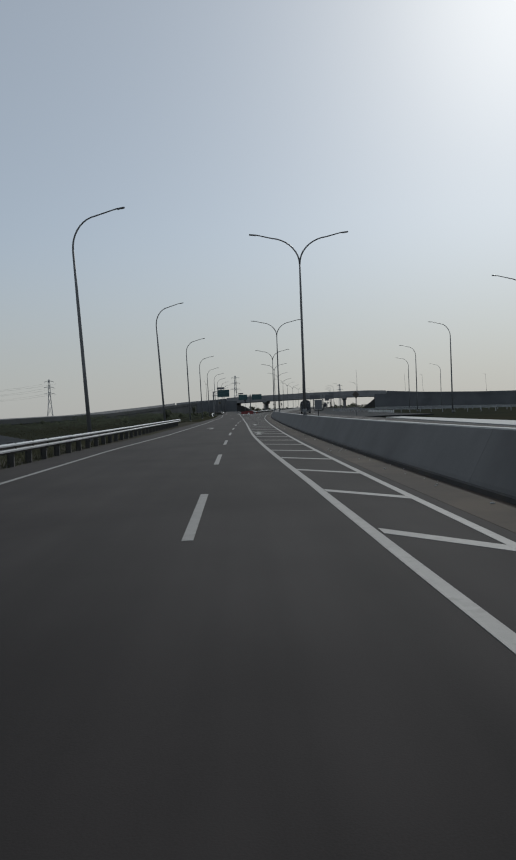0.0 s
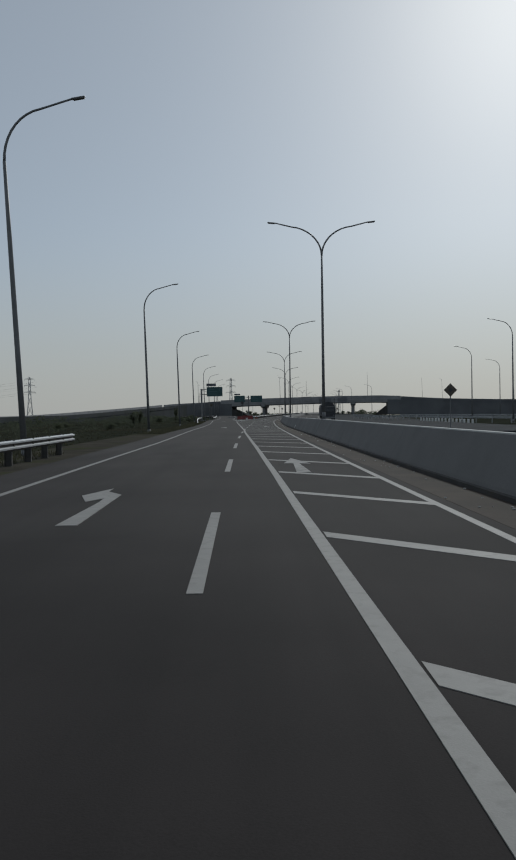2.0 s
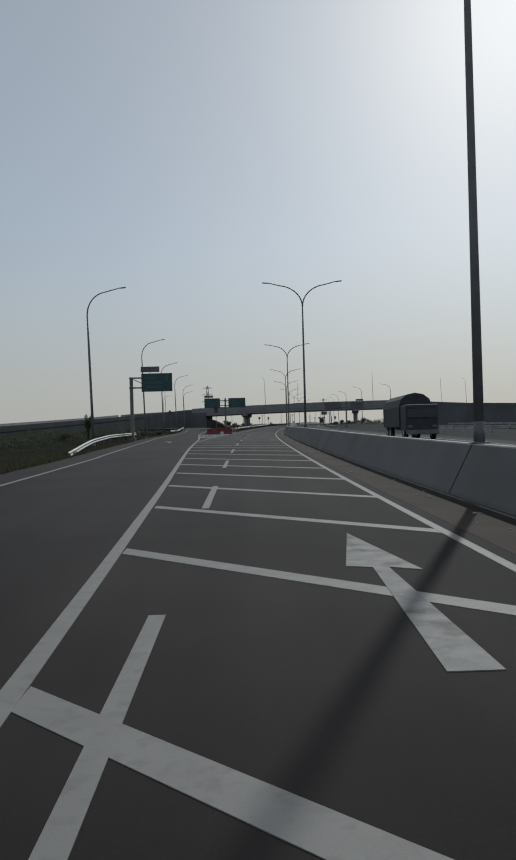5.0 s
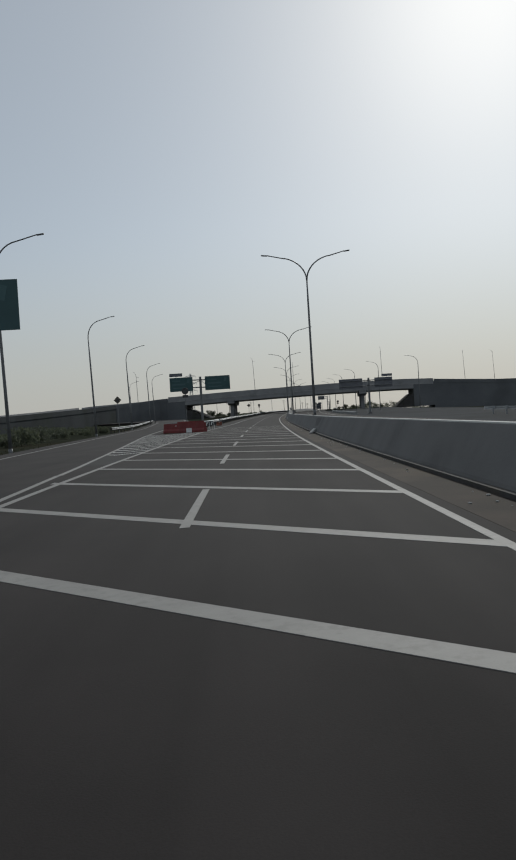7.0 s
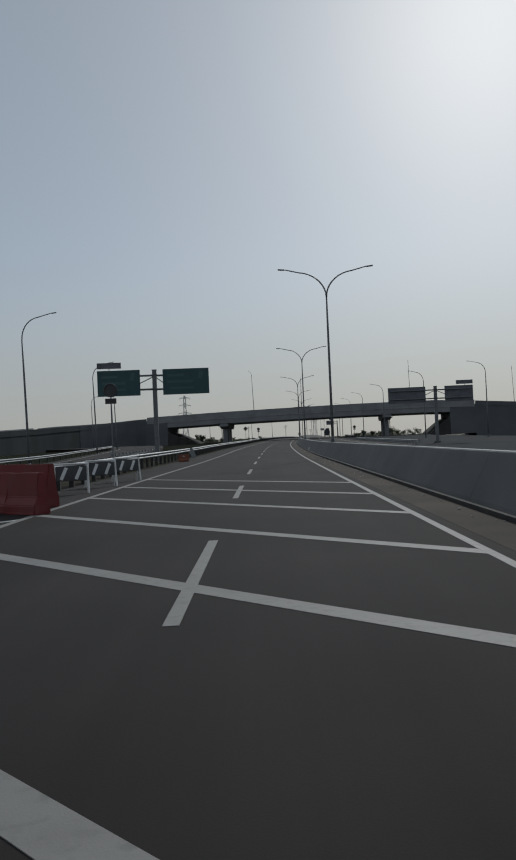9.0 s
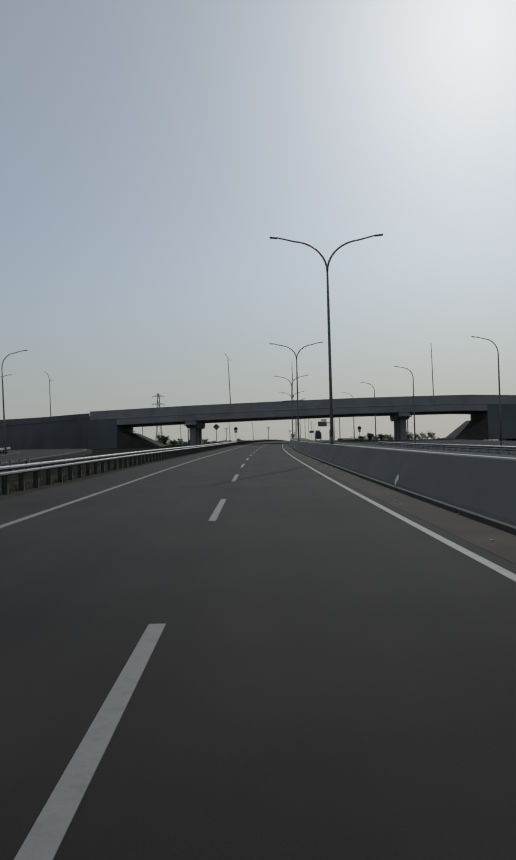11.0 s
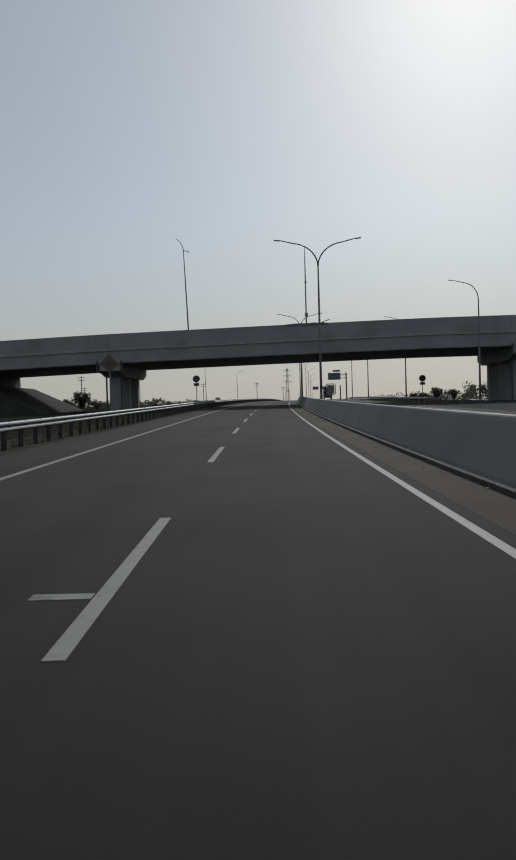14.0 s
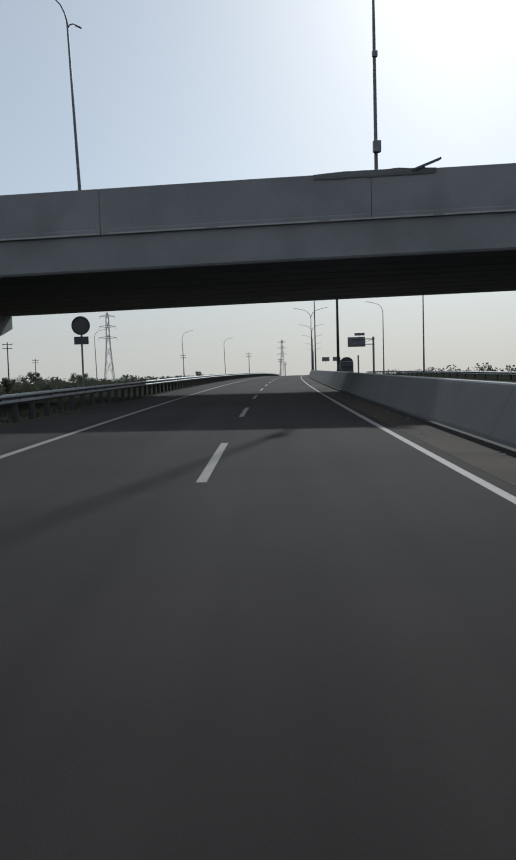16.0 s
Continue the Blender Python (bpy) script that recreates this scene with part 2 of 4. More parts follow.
# ---- builders ----
def finish(name, bm, mat, parent=None, smooth=False):
    me = bpy.data.meshes.new(name)
    bmesh.ops.recalc_face_normals(bm, faces=bm.faces)
    bm.to_mesh(me)
    bm.free()
    for m in (mat if isinstance(mat, (list, tuple)) else [mat]):
        me.materials.append(m)
    if smooth:
        for p in me.polygons:
            p.use_smooth = True
    ob = new(name, me)
    if parent:
        ob.parent = parent
    return ob


def part(name, bm, mat, parent, label="", smooth=False):
    ob = finish(name, bm, mat, parent, smooth)
    return tagged(ob, label) if label else ob


def box(bm, size, m=None, bevel=0.0):
    made = bmesh.ops.create_cube(bm, size=1.0, matrix=(m or Matrix()) @ Matrix.Diagonal((*size, 1)))
    if bevel:
        edges = list({e for v in made["verts"] for e in v.link_edges})
        bmesh.ops.bevel(bm, geom=edges, offset=bevel, segments=2, affect="EDGES", profile=0.5)
    return bm


def boxed(size, m=None, bevel=0.0):
    return box(bmesh.new(), size, m, bevel)


def tube(bm, points, radii, sides=10, caps=True):
    """A round bar along points, with a radius for each."""
    rings = []
    pts = [Vector(p) for p in points]
    for i, p in enumerate(pts):
        d = (pts[min(i + 1, len(pts) - 1)] - pts[max(i - 1, 0)]).normalized()
        side = d.cross(Vector((0, 1, 0)) if abs(d.y) < 0.9 else Vector((1, 0, 0))).normalized()
        up = side.cross(d)
        rings.append([bm.verts.new(p + radii[i] * (math.cos(a) * side + math.sin(a) * up)) for a in (2 * math.pi * k / sides for k in range(sides))])
    for a, b in zip(rings, rings[1:]):
        for k in range(sides):
            bm.faces.new((a[k], a[(k + 1) % sides], b[(k + 1) % sides], b[k]))
    if caps:
        bm.faces.new(rings[0][::-1])
        bm.faces.new(rings[-1])
    return bm


def tubed(points, radii, sides=10):
    return tube(bmesh.new(), points, radii, sides)


def strip(stations, profile):
    """A closed cross-section (o, z) swept along the stations; profile(s) gives it."""
    bm = bmesh.new()
    rings = [[bm.verts.new(at(s, o, z)) for o, z in profile(s)] for s in stations]
    plan = [[(o, s) for o, z in profile(s)] for s in stations]
    uv = bm.loops.layers.uv.new("plan")
    for i, (a, b) in enumerate(zip(rings, rings[1:])):
        n = len(a)
        for k in range(n):
            j = (k + 1) % n
            face = bm.faces.new((a[k], a[j], b[j], b[k]))
            for loop, q in zip(face.loops, (plan[i][k], plan[i][j], plan[i + 1][j], plan[i + 1][k])):
                loop[uv].uv = q
    bm.faces.new(rings[0])
    bm.faces.new(rings[-1][::-1])
    return bm


def slab(s0, s1, left, right, top=0.0, thick=0.12, step=4.0, lift=None):
    """A flat slab between two offsets, each a number or a function of s."""
    f = left if callable(left) else (lambda s: left)
    g = right if callable(right) else (lambda s: right)
    n = max(1, int(round((s1 - s0) / step)))
    return strip([s0 + (s1 - s0) * i / n for i in range(n + 1)], lambda s: [(o, z + (lift(s) if lift else 0.0)) for o, z in ((f(s), top), (g(s), top), (g(s), top - thick), (f(s), top - thick))])


def empty(name, m, label, category, group="", kind=""):
    ob = new(name)
    ob.matrix_world = m
    ob.empty_display_size = 0.3
    return tagged(ob, label, category, group, kind)


# ---- the plan's lines ----
def between(*pairs):
    a = np.array(pairs, float)
    return lambda s: float(np.interp(s, a[:, 0], a[:, 1]))


exit_left = between((-200, -4.87), (0, -4.87), (22, -4.85), (40, -4.2), (56, -4.05), (80, -4.0), (90, -4.15), (99, -4.42), (114, -4.93), (130, -5.45), (160, -6.5), (178, -7.7), (196, -9.15), (205, -10.1), (214, -11.0), (253, -14.2), (300, -18.6), (340, -23.5), (375, -28.5), (400, -35), (415, -44), (424, -58), (430, -80))
exit_right = between((-60, 3.3), (-7, 2.22), (4, 2.05), (20, 1.70), (33, 1.46), (47, 1.31), (60, 1.16), (72, 0.96), (84, 0.69), (91, 0.51), (101, 0.23), (107, 0.11), (112, -0.03), (120, -0.33), (126, -0.54), (130, -0.70), (142, -1.25), (155, -1.93), (167, -2.58), (178, -3.18), (188, -3.73), (194, -4.08), (204, -4.87), (212, -5.6), (221, -6.45), (231, -7.5), (238, -8.25), (245, -8.95), (254, -9.75), (265, -10.7), (297, -13.6), (340, -17.5), (375, -21.5), (405, -26.5), (425, -33), (437, -43), (444, -58), (448, -80))
main_left = between((186, -3.62), (205, -3.9), (222, -4.08), (250, -4.2), (285, -3.81), (2000, -3.78))
GORE = 250.0


exit_rise = between((250, 0), (310, 0), (345, 0.12), (380, 0.32), (410, 0.4), (448, 0.3))


def paved_left(s):
    return exit_left(s) - 1.5 if s <= GORE else -6.1


# ---- ground ----
def ground_height(s, o):
    road = float(np.interp(s, _s, _z)) - 0.22
    far = min(road, 3.2)
    k = min(1.0, max(0.0, (abs(o - 2) - (78 if o < 0 else 30)) / 60))
    return road + (far - road) * k


def build_ground():
    bm = bmesh.new()
    ss = [-200, -150] + list(np.arange(-100, 701, 10.0)) + [740, 800, 900, 1000, 1200, 1500, 2000]
    oo = [-2500, -1200, -600, -300, -150, -90, -60, -40, -25, -12, -6, 0, 5, 12, 20, 30, 45, 60, 90, 150, 300, 600, 1200, 2500]
    rows = []
    for s in ss:
        r = []
        for o in oo:
            p = at(s, o)
            p.z = ground_height(s, o) + 0.06 * noise.noise((s * 0.05, o * 0.05, 0)) * (abs(o) > 8)
            r.append(bm.verts.new(p))
        rows.append(r)
    back = [bm.verts.new((v.co.x * 1.0, v.co.y - 1500, -1.2)) for v in rows[0]]
    ahead = [bm.verts.new((v.co.x + (v.co.x - 200) * 0.3, v.co.y + 2800, 2.8)) for v in rows[-1]]
    rows = [back] + rows + [ahead]
    for a, b in zip(rows, rows[1:]):
        for k in range(len(oo) - 1):
            bm.faces.new((a[k], a[k + 1], b[k + 1], b[k]))
    return tagged(finish("ground", bm, GROUND, smooth=True), "dry grassy field with patches of bare earth", "ground", kind="structure")


build_ground()

# ---- roads ----
road = tagged(finish("road", slab(-160, GORE, paved_left, 3.62), ASPHALT), "dark grey asphalt motorway carriageway with white markings", "road", kind="structure")
part("carriageway", slab(GORE, 1500, -6.1, 3.62), ASPHALT, road)
shoulder = tagged(finish("pavement", slab(-160, 1500, 3.62, 4.46, top=0.003), SHOULDER), "dusty brown asphalt shoulder beside a concrete barrier", "shoulder", kind="structure")
exit_road = tagged(finish("road_exit", slab(GORE, 446, lambda s: exit_left(s) - 1.5, lambda s: exit_right(s) + 0.9, top=-0.01, thick=0.7, lift=exit_rise), ASPHALT), "curving asphalt exit road that leaves the motorway", "road", kind="structure")
opposite = tagged(finish("road_opposite", slab(-160, 1500, 5.8, 16.8, top=-0.005), ASPHALT), "asphalt carriageway behind the median barrier", "road", kind="structure")
slip = tagged(finish("road_slip", slab(-150, 96, -57, between((-150, -11), (40, -13), (70, -26), (96, -52)), top=-0.1), SLATE), "broad dark slate-grey paved area below the ramp wall", "road", kind="structure")
TOP = 0.006


def mark(name, parent, s0, s1, left, right, mat=PAINT, step=4.0, lift=None):
    return part(name, slab(s0, s1, left, right, TOP, 0.008, step, lift), mat, parent)


mark("edge_line", road, -160, 1500, 3.275, 3.405)
mark("edge_line", road, 190, 1500, lambda s: main_left(s) - 0.08, lambda s: main_left(s) + 0.08)
mark("edge_line", road, -160, 420, lambda s: exit_left(s) - 0.07, lambda s: exit_left(s) + 0.07, lift=exit_rise)
mark("thick_line", road, -60, 200, lambda s: exit_right(s) - 0.11, lambda s: exit_right(s) + 0.04)
mark("edge_line", exit_road, 200, 420, lambda s: exit_right(s) - 0.08, lambda s: exit_right(s) + 0.08, lift=exit_rise)
PERIOD, PHASE, DASH = 12.74, -2.80, 4.98
for k in range(-9, 62):
    mark("lane_dash", road, PHASE + k * PERIOD, PHASE + k * PERIOD + DASH, -0.085, 0.05, step=1.3)
for k in range(-9, 50):
    mark("lane_dash", opposite, PHASE + 4 + k * PERIOD, PHASE + 4 + k * PERIOD + DASH, 10.5, 10.68, step=1.3)
mark("stray_mark", road, 380.70, 380.86, -0.56, -0.1, PAINT_WORN, 0.1)
mark("edge_line", opposite, -160, 1300, 6.6, 6.75)
mark("edge_line", opposite, -160, 1300, 14.6, 14.75)


def slanted(name, parent, s_right, o_right, o_left, slope, wide, mat=PAINT):
    """A bar of the hatching, which runs back from its right end."""
    bm = bmesh.new()
    n = max(1, int((o_right - o_left) / 0.8))
    top, low = [], []
    for i in range(n + 1):
        o = o_right + (o_left - o_right) * i / n
        s = s_right + slope * (o_right - o)
        top.append((bm.verts.new(at(s, o, TOP - 0.001)), bm.verts.new(at(s + wide, o, TOP - 0.001))))
        low.append((bm.verts.new(at(s, o, -0.002)), bm.verts.new(at(s + wide, o, -0.002))))
    for i in range(n):
        (a, b), (c, d), (e, f), (g, h) = top[i], top[i + 1], low[i], low[i + 1]
        for q in ((a, b, d, c), (e, g, h, f), (a, c, g, e), (b, f, h, d)):
            bm.faces.new(q)
    return part(name, bm, mat, parent)


hatch_at = between((-2, -4.1), (-1, 0.5), (0, 5.4), (1, 10.4), (2, 15.1), (3, 20.2), (4, 24.8), (6, 34.7), (7, 39.6), (12, 63.2), (13, 68.1), (17, 87.2), (18, 91.7), (19, 96.2), (20, 101.4), (21, 105.8), (22, 110.2), (24, 119.1), (34, 167.8), (35, 172.0), (36, 176.4), (37, 181.6), (38, 185.9), (39, 190.8), (40, 195.7), (41, 200.2), (43, 210.0), (44, 214.4), (45, 218.9), (47, 228.2), (54, 261.0))
hatch_lean = between((-10, 1.4), (5, 1.3), (15, 1.0), (25, 0.95), (50, 1.0), (75, 1.08), (100, 1.04), (140, 0.95), (170, 0.87), (200, 0.88), (215, 0.94), (260, 1.0))
for k in range(-2, 54):
    s0 = hatch_at(k) - 0.2
    if s0 > 258:
        break
    lo, lean = 3.3, hatch_lean(s0)
    while lo > -6 and lo - 0.1 > (exit_right(s0 + lean * (3.3 - lo)) if s0 + lean * (3.3 - lo) < 197 else main_left(s0 + lean * (3.3 - lo))):
        lo -= 0.05
    if 3.3 - lo > 0.5:
        slanted("hatch_bar", road, s0, 3.31, lo - 0.02, lean, 0.39)
part("gore_patch", slab(204, 247, lambda s: exit_right(s) + 0.07, lambda s: main_left(s) - 0.07, 0.002, 0.004), ASPHALT_FRESH, road, "fresh black asphalt in the gore")
for k in range(-8, 8):  # arrow-shaped bars, their points towards the traffic
    tip = 229.2 + 2.25 * k
    lo, hi = exit_right(tip + 1.6) + 0.06, main_left(tip + 1.8) - 0.06
    if hi - lo > 0.3:
        o_tip = lo + 0.38 * (hi - lo)
        slanted("gore_bar", road, tip + 1.2 * (hi - o_tip), hi, o_tip, -1.2, 0.28, PAINT_NEW)
        slanted("gore_bar", road, tip, o_tip, lo, 1.4, 0.28, PAINT_NEW)


def arrow(s, o, lean, turn_left, mat):
    """A long painted arrow on the lane, its head turned to one side."""
    if turn_left:
        pts = [(-0.14, 0), (0.15, 0), (0.13, 3.75), (-0.20, 4.35), (-0.21, 4.95), (-0.56, 3.70), (-0.30, 2.72), (-0.08, 3.20), (-0.06, 2.6)]
    else:
        pts = [(-0.15, 0), (0.2, 0), (0.14, 3.3), (0.45, 3.1), (0.05, 5.75), (-0.28, 3.4), (-0.02, 3.3)]
    bm = bmesh.new()
    top = [bm.verts.new(at(s + q, o + p + lean * q, TOP + 0.002)) for p, q in pts]
    low = [bm.verts.new(at(s + q, o + p + lean * q, -0.002)) for p, q in pts]
    bm.faces.new(top)
    bm.faces.new(low[::-1])
    for i in range(len(pts)):
        j = (i + 1) % len(pts)
        bm.faces.new((top[i], low[i], low[j], top[j]))
    return part("painted_arrow", bm, mat, road, "worn white painted arrow")


arrow(34.4, 1.75, 0.0, False, PAINT_WORN)
arrow(60.3, 1.8, 0.0, False, PAINT_WORN)
arrow(52.05, -1.93, 0.0, True, PAINT)
arrow(125.0, -2.4, -0.03, True, PAINT)
arrow(189.4, -6.25, -0.08, True, PAINT)
arrow(128.0, 2.0, 0.0, False, PAINT_WORN)

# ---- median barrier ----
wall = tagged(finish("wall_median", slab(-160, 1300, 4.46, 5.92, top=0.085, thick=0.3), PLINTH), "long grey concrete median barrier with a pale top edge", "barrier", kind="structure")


def barrier_profile(s):
    return [(4.57, 0.06), (4.60, 0.15), (5.01, 0.95), (5.035, 0.995), (5.265, 0.995), (5.29, 0.95), (5.70, 0.15), (5.73, 0.06)]


MEDIAN_S = [39.1, 88.8, 138.0, 186.6, 235.2, 285.7, 333.0, 382.5, 433.2, 487, 535, 583, 633, 683, 733, 783]
JOINTS = [-150, -100, -10.9] + MEDIAN_S + [223.6, 833, 900, 1000, 1100, 1200]
JOINTS.sort()
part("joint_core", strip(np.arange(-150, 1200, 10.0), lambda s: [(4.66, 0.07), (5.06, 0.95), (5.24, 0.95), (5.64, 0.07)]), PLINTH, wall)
for a, b in zip(JOINTS, JOINTS[1:]):
    n = max(1, round((b - a) / 12.4))
    for i in range(n):
        s0 = a + (b - a) * i / n + (0.05 if i == 0 else 0.006)
        s1 = a + (b - a) * (i + 1) / n - (0.05 if i == n - 1 else 0.006)
        part("barrier_panel", strip([s0, s0 + (s1 - s0) / 3, s1 - (s1 - s0) / 3, s1], barrier_profile), CONCRETE, wall)
# Paler than the panels: the sunlit top line is painted in.
part("lit_coping", strip(np.arange(-150, 1200, 9.0), lambda s: [(5.05, 0.996), (5.25, 0.996), (5.24, 1.02), (5.06, 1.02)]), CONCRETE_PALE, wall, "pale concrete coping with sunlight painted into its tone")

# ---- street lamps ----
def bow(reach, fork, tip, side, wide=0.42, share=0.80):
    """A rising quarter bow that flattens to a straight, slightly rising arm."""
    bend, rise = reach * wide, (tip - fork) * share
    pts = [(side * bend * (1 - math.cos(a)), 0, fork + rise * math.sin(a)) for a in (math.pi / 2 * 0.93 * i / 9 for i in range(10))]
    x0, z0 = abs(pts[-1][0]), pts[-1][2]
    pts += [(side * (x0 + (reach - x0) * u), 0, z0 + (tip - z0) * u) for u in (0.33, 0.66, 1.0)]
    return pts


def lamp_post(name, label, category, group, double, reach=2.85, fork=11.4, tip=13.0, girth=1.0, wide=0.42, share=0.80):
    post = empty(name, Matrix(), label, category, group)
    base = bmesh.new()
    box(base, (0.36 * girth, 0.36 * girth, 0.03), pose(0, 0, 0.015), 0.006)
    tube(base, [(0, 0, 0.03), (0, 0, 0.42)], [0.135 * girth, 0.125 * girth], 12)
    part("base", base, POLE, post, smooth=True)
    part("pole", tubed([(0, 0, 0.4), (0, 0, 4), (0, 0, 8), (0, 0, fork)], [0.12 * girth, 0.10 * girth, 0.085 * girth, 0.062 * girth], 12), POLE, post, smooth=True)
    for side in ((-1, 1) if double else (1,)):
        pts = bow(reach, fork - 0.05, tip, side, wide, share)
        part("arm", tubed(pts, [0.055 - 0.018 * i / (len(pts) - 1) for i in range(len(pts))], 8), POLE, post, smooth=True)
        head = bmesh.new()
        box(head, (0.5, 0.15, 0.05), pose(side * (reach + 0.18), 0, tip + 0.01, 0, -side * 6, 0), 0.02)
        box(head, (0.42, 0.16, 0.02), pose(side * (reach + 0.2), 0, tip - 0.03, 0, -side * 6, 0), 0.006)
        part("lamp_head", head, HEAD, post, "flat grey lamp head")
    return post


median = lamp_post("street_lamp", "tall steel street lamp with two curved arms on the median", "street lamp", "median street lamps", True, fork=10.0, tip=11.98, girth=0.82, wide=0.72, share=0.88)
MEDIAN_O = [4.95, 5.15, 5.18, 5.4, 5.27, 5.2, 5.09, 5.15, 5.30] + [5.25] * 7
for i, (s, o) in enumerate(zip(MEDIAN_S, MEDIAN_O)):
    m = stand(s, o, 1.02)
    if i == 0:
        median.matrix_world = m
    else:
        copy_thing(median, m)
side_lamp = lamp_post("street_lamp", "tall steel street lamp with one curved arm beside the road", "street lamp", "roadside street lamps", False, reach=2.68, fork=10.9, tip=13.0, wide=0.60, share=0.86)
SIDE = [(31.9, -5.2, 0), (70.4, -5.1, 0), (110, -5.5, 2), (146.3, -6.65, 3), (183.5, -8.45, 4), (224.5, -10.9, 4), (263.3, -14.4, 5), (299.5, -17.2, 6), (342.5, -21.55, 9), (382, -27.7, 16), (414, -41, 28), (627, -47, 0), (644, -27.3, 0), (685, -20.6, 0)]
rise_of = between((32, 0.0), (70, 0.2), (110, 0.2), (146, 0.0), (183, -0.45), (215, 0.1), (230, 0.2), (263, 0.32), (300, 0.45), (342, 0.45), (382, 0.27), (420, 0.3))
for i, (s, tip_o, turn) in enumerate(SIDE):
    lean = 3.0 if s < 80 else 1.4
    m = stand(s, tip_o - 3.27 + 13 * math.tan(radians(lean)), -0.24 if i else -0.02, turn) @ pose(0, 0, 0, 0, -lean, 0) @ Matrix.Diagonal((1, 1, 1 + 0.075 * rise_of(s), 1))
    if i == 0:
        side_lamp.matrix_world = m
    else:
        copy_thing(side_lamp, m)
for s, tip_o in ((58.6, 24.1), (97, 26.9), (138, 30), (180, 35.8), (216, 50.5), (365, 34), (381, 26.2), (419, 22.7), (457.2, 20.5), (495, 18.5), (534, 16.2), (573, 15.1)):
    copy_thing(side_lamp, stand(s, tip_o + 3.0, -0.04, 180))


# ---- overpass ----
def near_edge(o):
    return 468.0 - 0.05 * o


deck_top = between((-75, 6.5), (-45, 8.6), (-20, 9.28), (0, 9.6), (20, 9.85), (45, 9.8), (57, 9.3), (70, 8.3), (80, 7.7), (116, 6.6), (160, 6.0), (300, 5.0))
LEFT_END, RIGHT_END, WIDE = -43.0, 57.0, 18.0
LEFT_FACE, RIGHT_FACE = -36.5, 49.8
overpass = empty("overpass_bridge", pose(0, 0, 0), "grey concrete overpass bridge on two piers across the motorway", "bridge")
BASE_Z = float(at(475).z)


def across(o, back, z):
    """A place on the overpass: o along it, metres back from its near edge, height over the motorway below."""
    p = at(near_edge(o) + back, o)
    p.z = BASE_Z + z
    return p


def beam(o0, o1, section, step=4.0):
    bm = bmesh.new()
    n = max(1, int((o1 - o0) / step))
    rings = []
    for i in range(n + 1):
        o = o0 + (o1 - o0) * i / n
        rings.append([bm.verts.new(across(o, b, deck_top(o) + z)) for b, z in section])
    for a, b in zip(rings, rings[1:]):
        for k in range(len(section)):
            bm.faces.new((a[k], a[(k + 1) % len(section)], b[(k + 1) % len(section)], b[k]))
    bm.faces.new(rings[0])
    bm.faces.new(rings[-1][::-1])
    return bm


part("deck", beam(LEFT_END, RIGHT_END, [(0.1, -1.25), (WIDE - 0.1, -1.25), (WIDE - 0.1, -1.55), (0.1, -1.55)]), BRIDGE, overpass)
part("roadway", beam(LEFT_END, RIGHT_END, [(0.46, -1.19), (WIDE - 0.46, -1.19), (WIDE - 0.46, -1.245), (0.46, -1.245)]), ASPHALT, overpass)
for b0, s in ((0.0, 1), (WIDE, -1)):
    part("parapet_core", beam(LEFT_END, RIGHT_END, [(b0 + s * 0.05, -0.04), (b0 + s * 0.2, -0.04), (b0 + s * 0.2, -1.54), (b0 + s * 0.05, -1.54)]), BRIDGE, overpass)
    o = LEFT_END
    while o < RIGHT_END - 1:
        o1 = min(o + 12.1, RIGHT_END)
        part("parapet", beam(o + 0.015, o1 - 0.015, [(b0, 0), (b0 + s * 0.25, 0), (b0 + s * 0.42, -1.25), (b0 + s * 0.42, -1.555), (b0 + s * 0.08, -1.555), (b0 + s * 0.08, -2.05), (b0 - s * 0.04, -2.05), (b0 - s * 0.04, -1.82), (b0, -1.78)]), BRIDGE, overpass)
        o = o1
for i in range(8):
    c = 1.14 + i * (WIDE - 2.28) / 7
    part("girder", beam(LEFT_END, RIGHT_END, [(c - 1.05, -1.56), (c + 1.05, -1.56), (c + 1.05, -3.55), (c + 0.97, -3.65), (c - 0.97, -3.65), (c - 1.05, -3.55)]), BRIDGE, overpass)
o = LEFT_END + 2
while o < RIGHT_END - 6:
    # Pale strips put the sunlit line of the ledge into colour.
    part("lit_edge", beam(o, o + 4.5, [(-0.075, -1.97), (-0.035, -1.97), (-0.035, -2.04), (-0.075, -2.04)]), CONCRETE_PALE, overpass, "pale strip painted as a sunlit ledge")
    o += 4.95
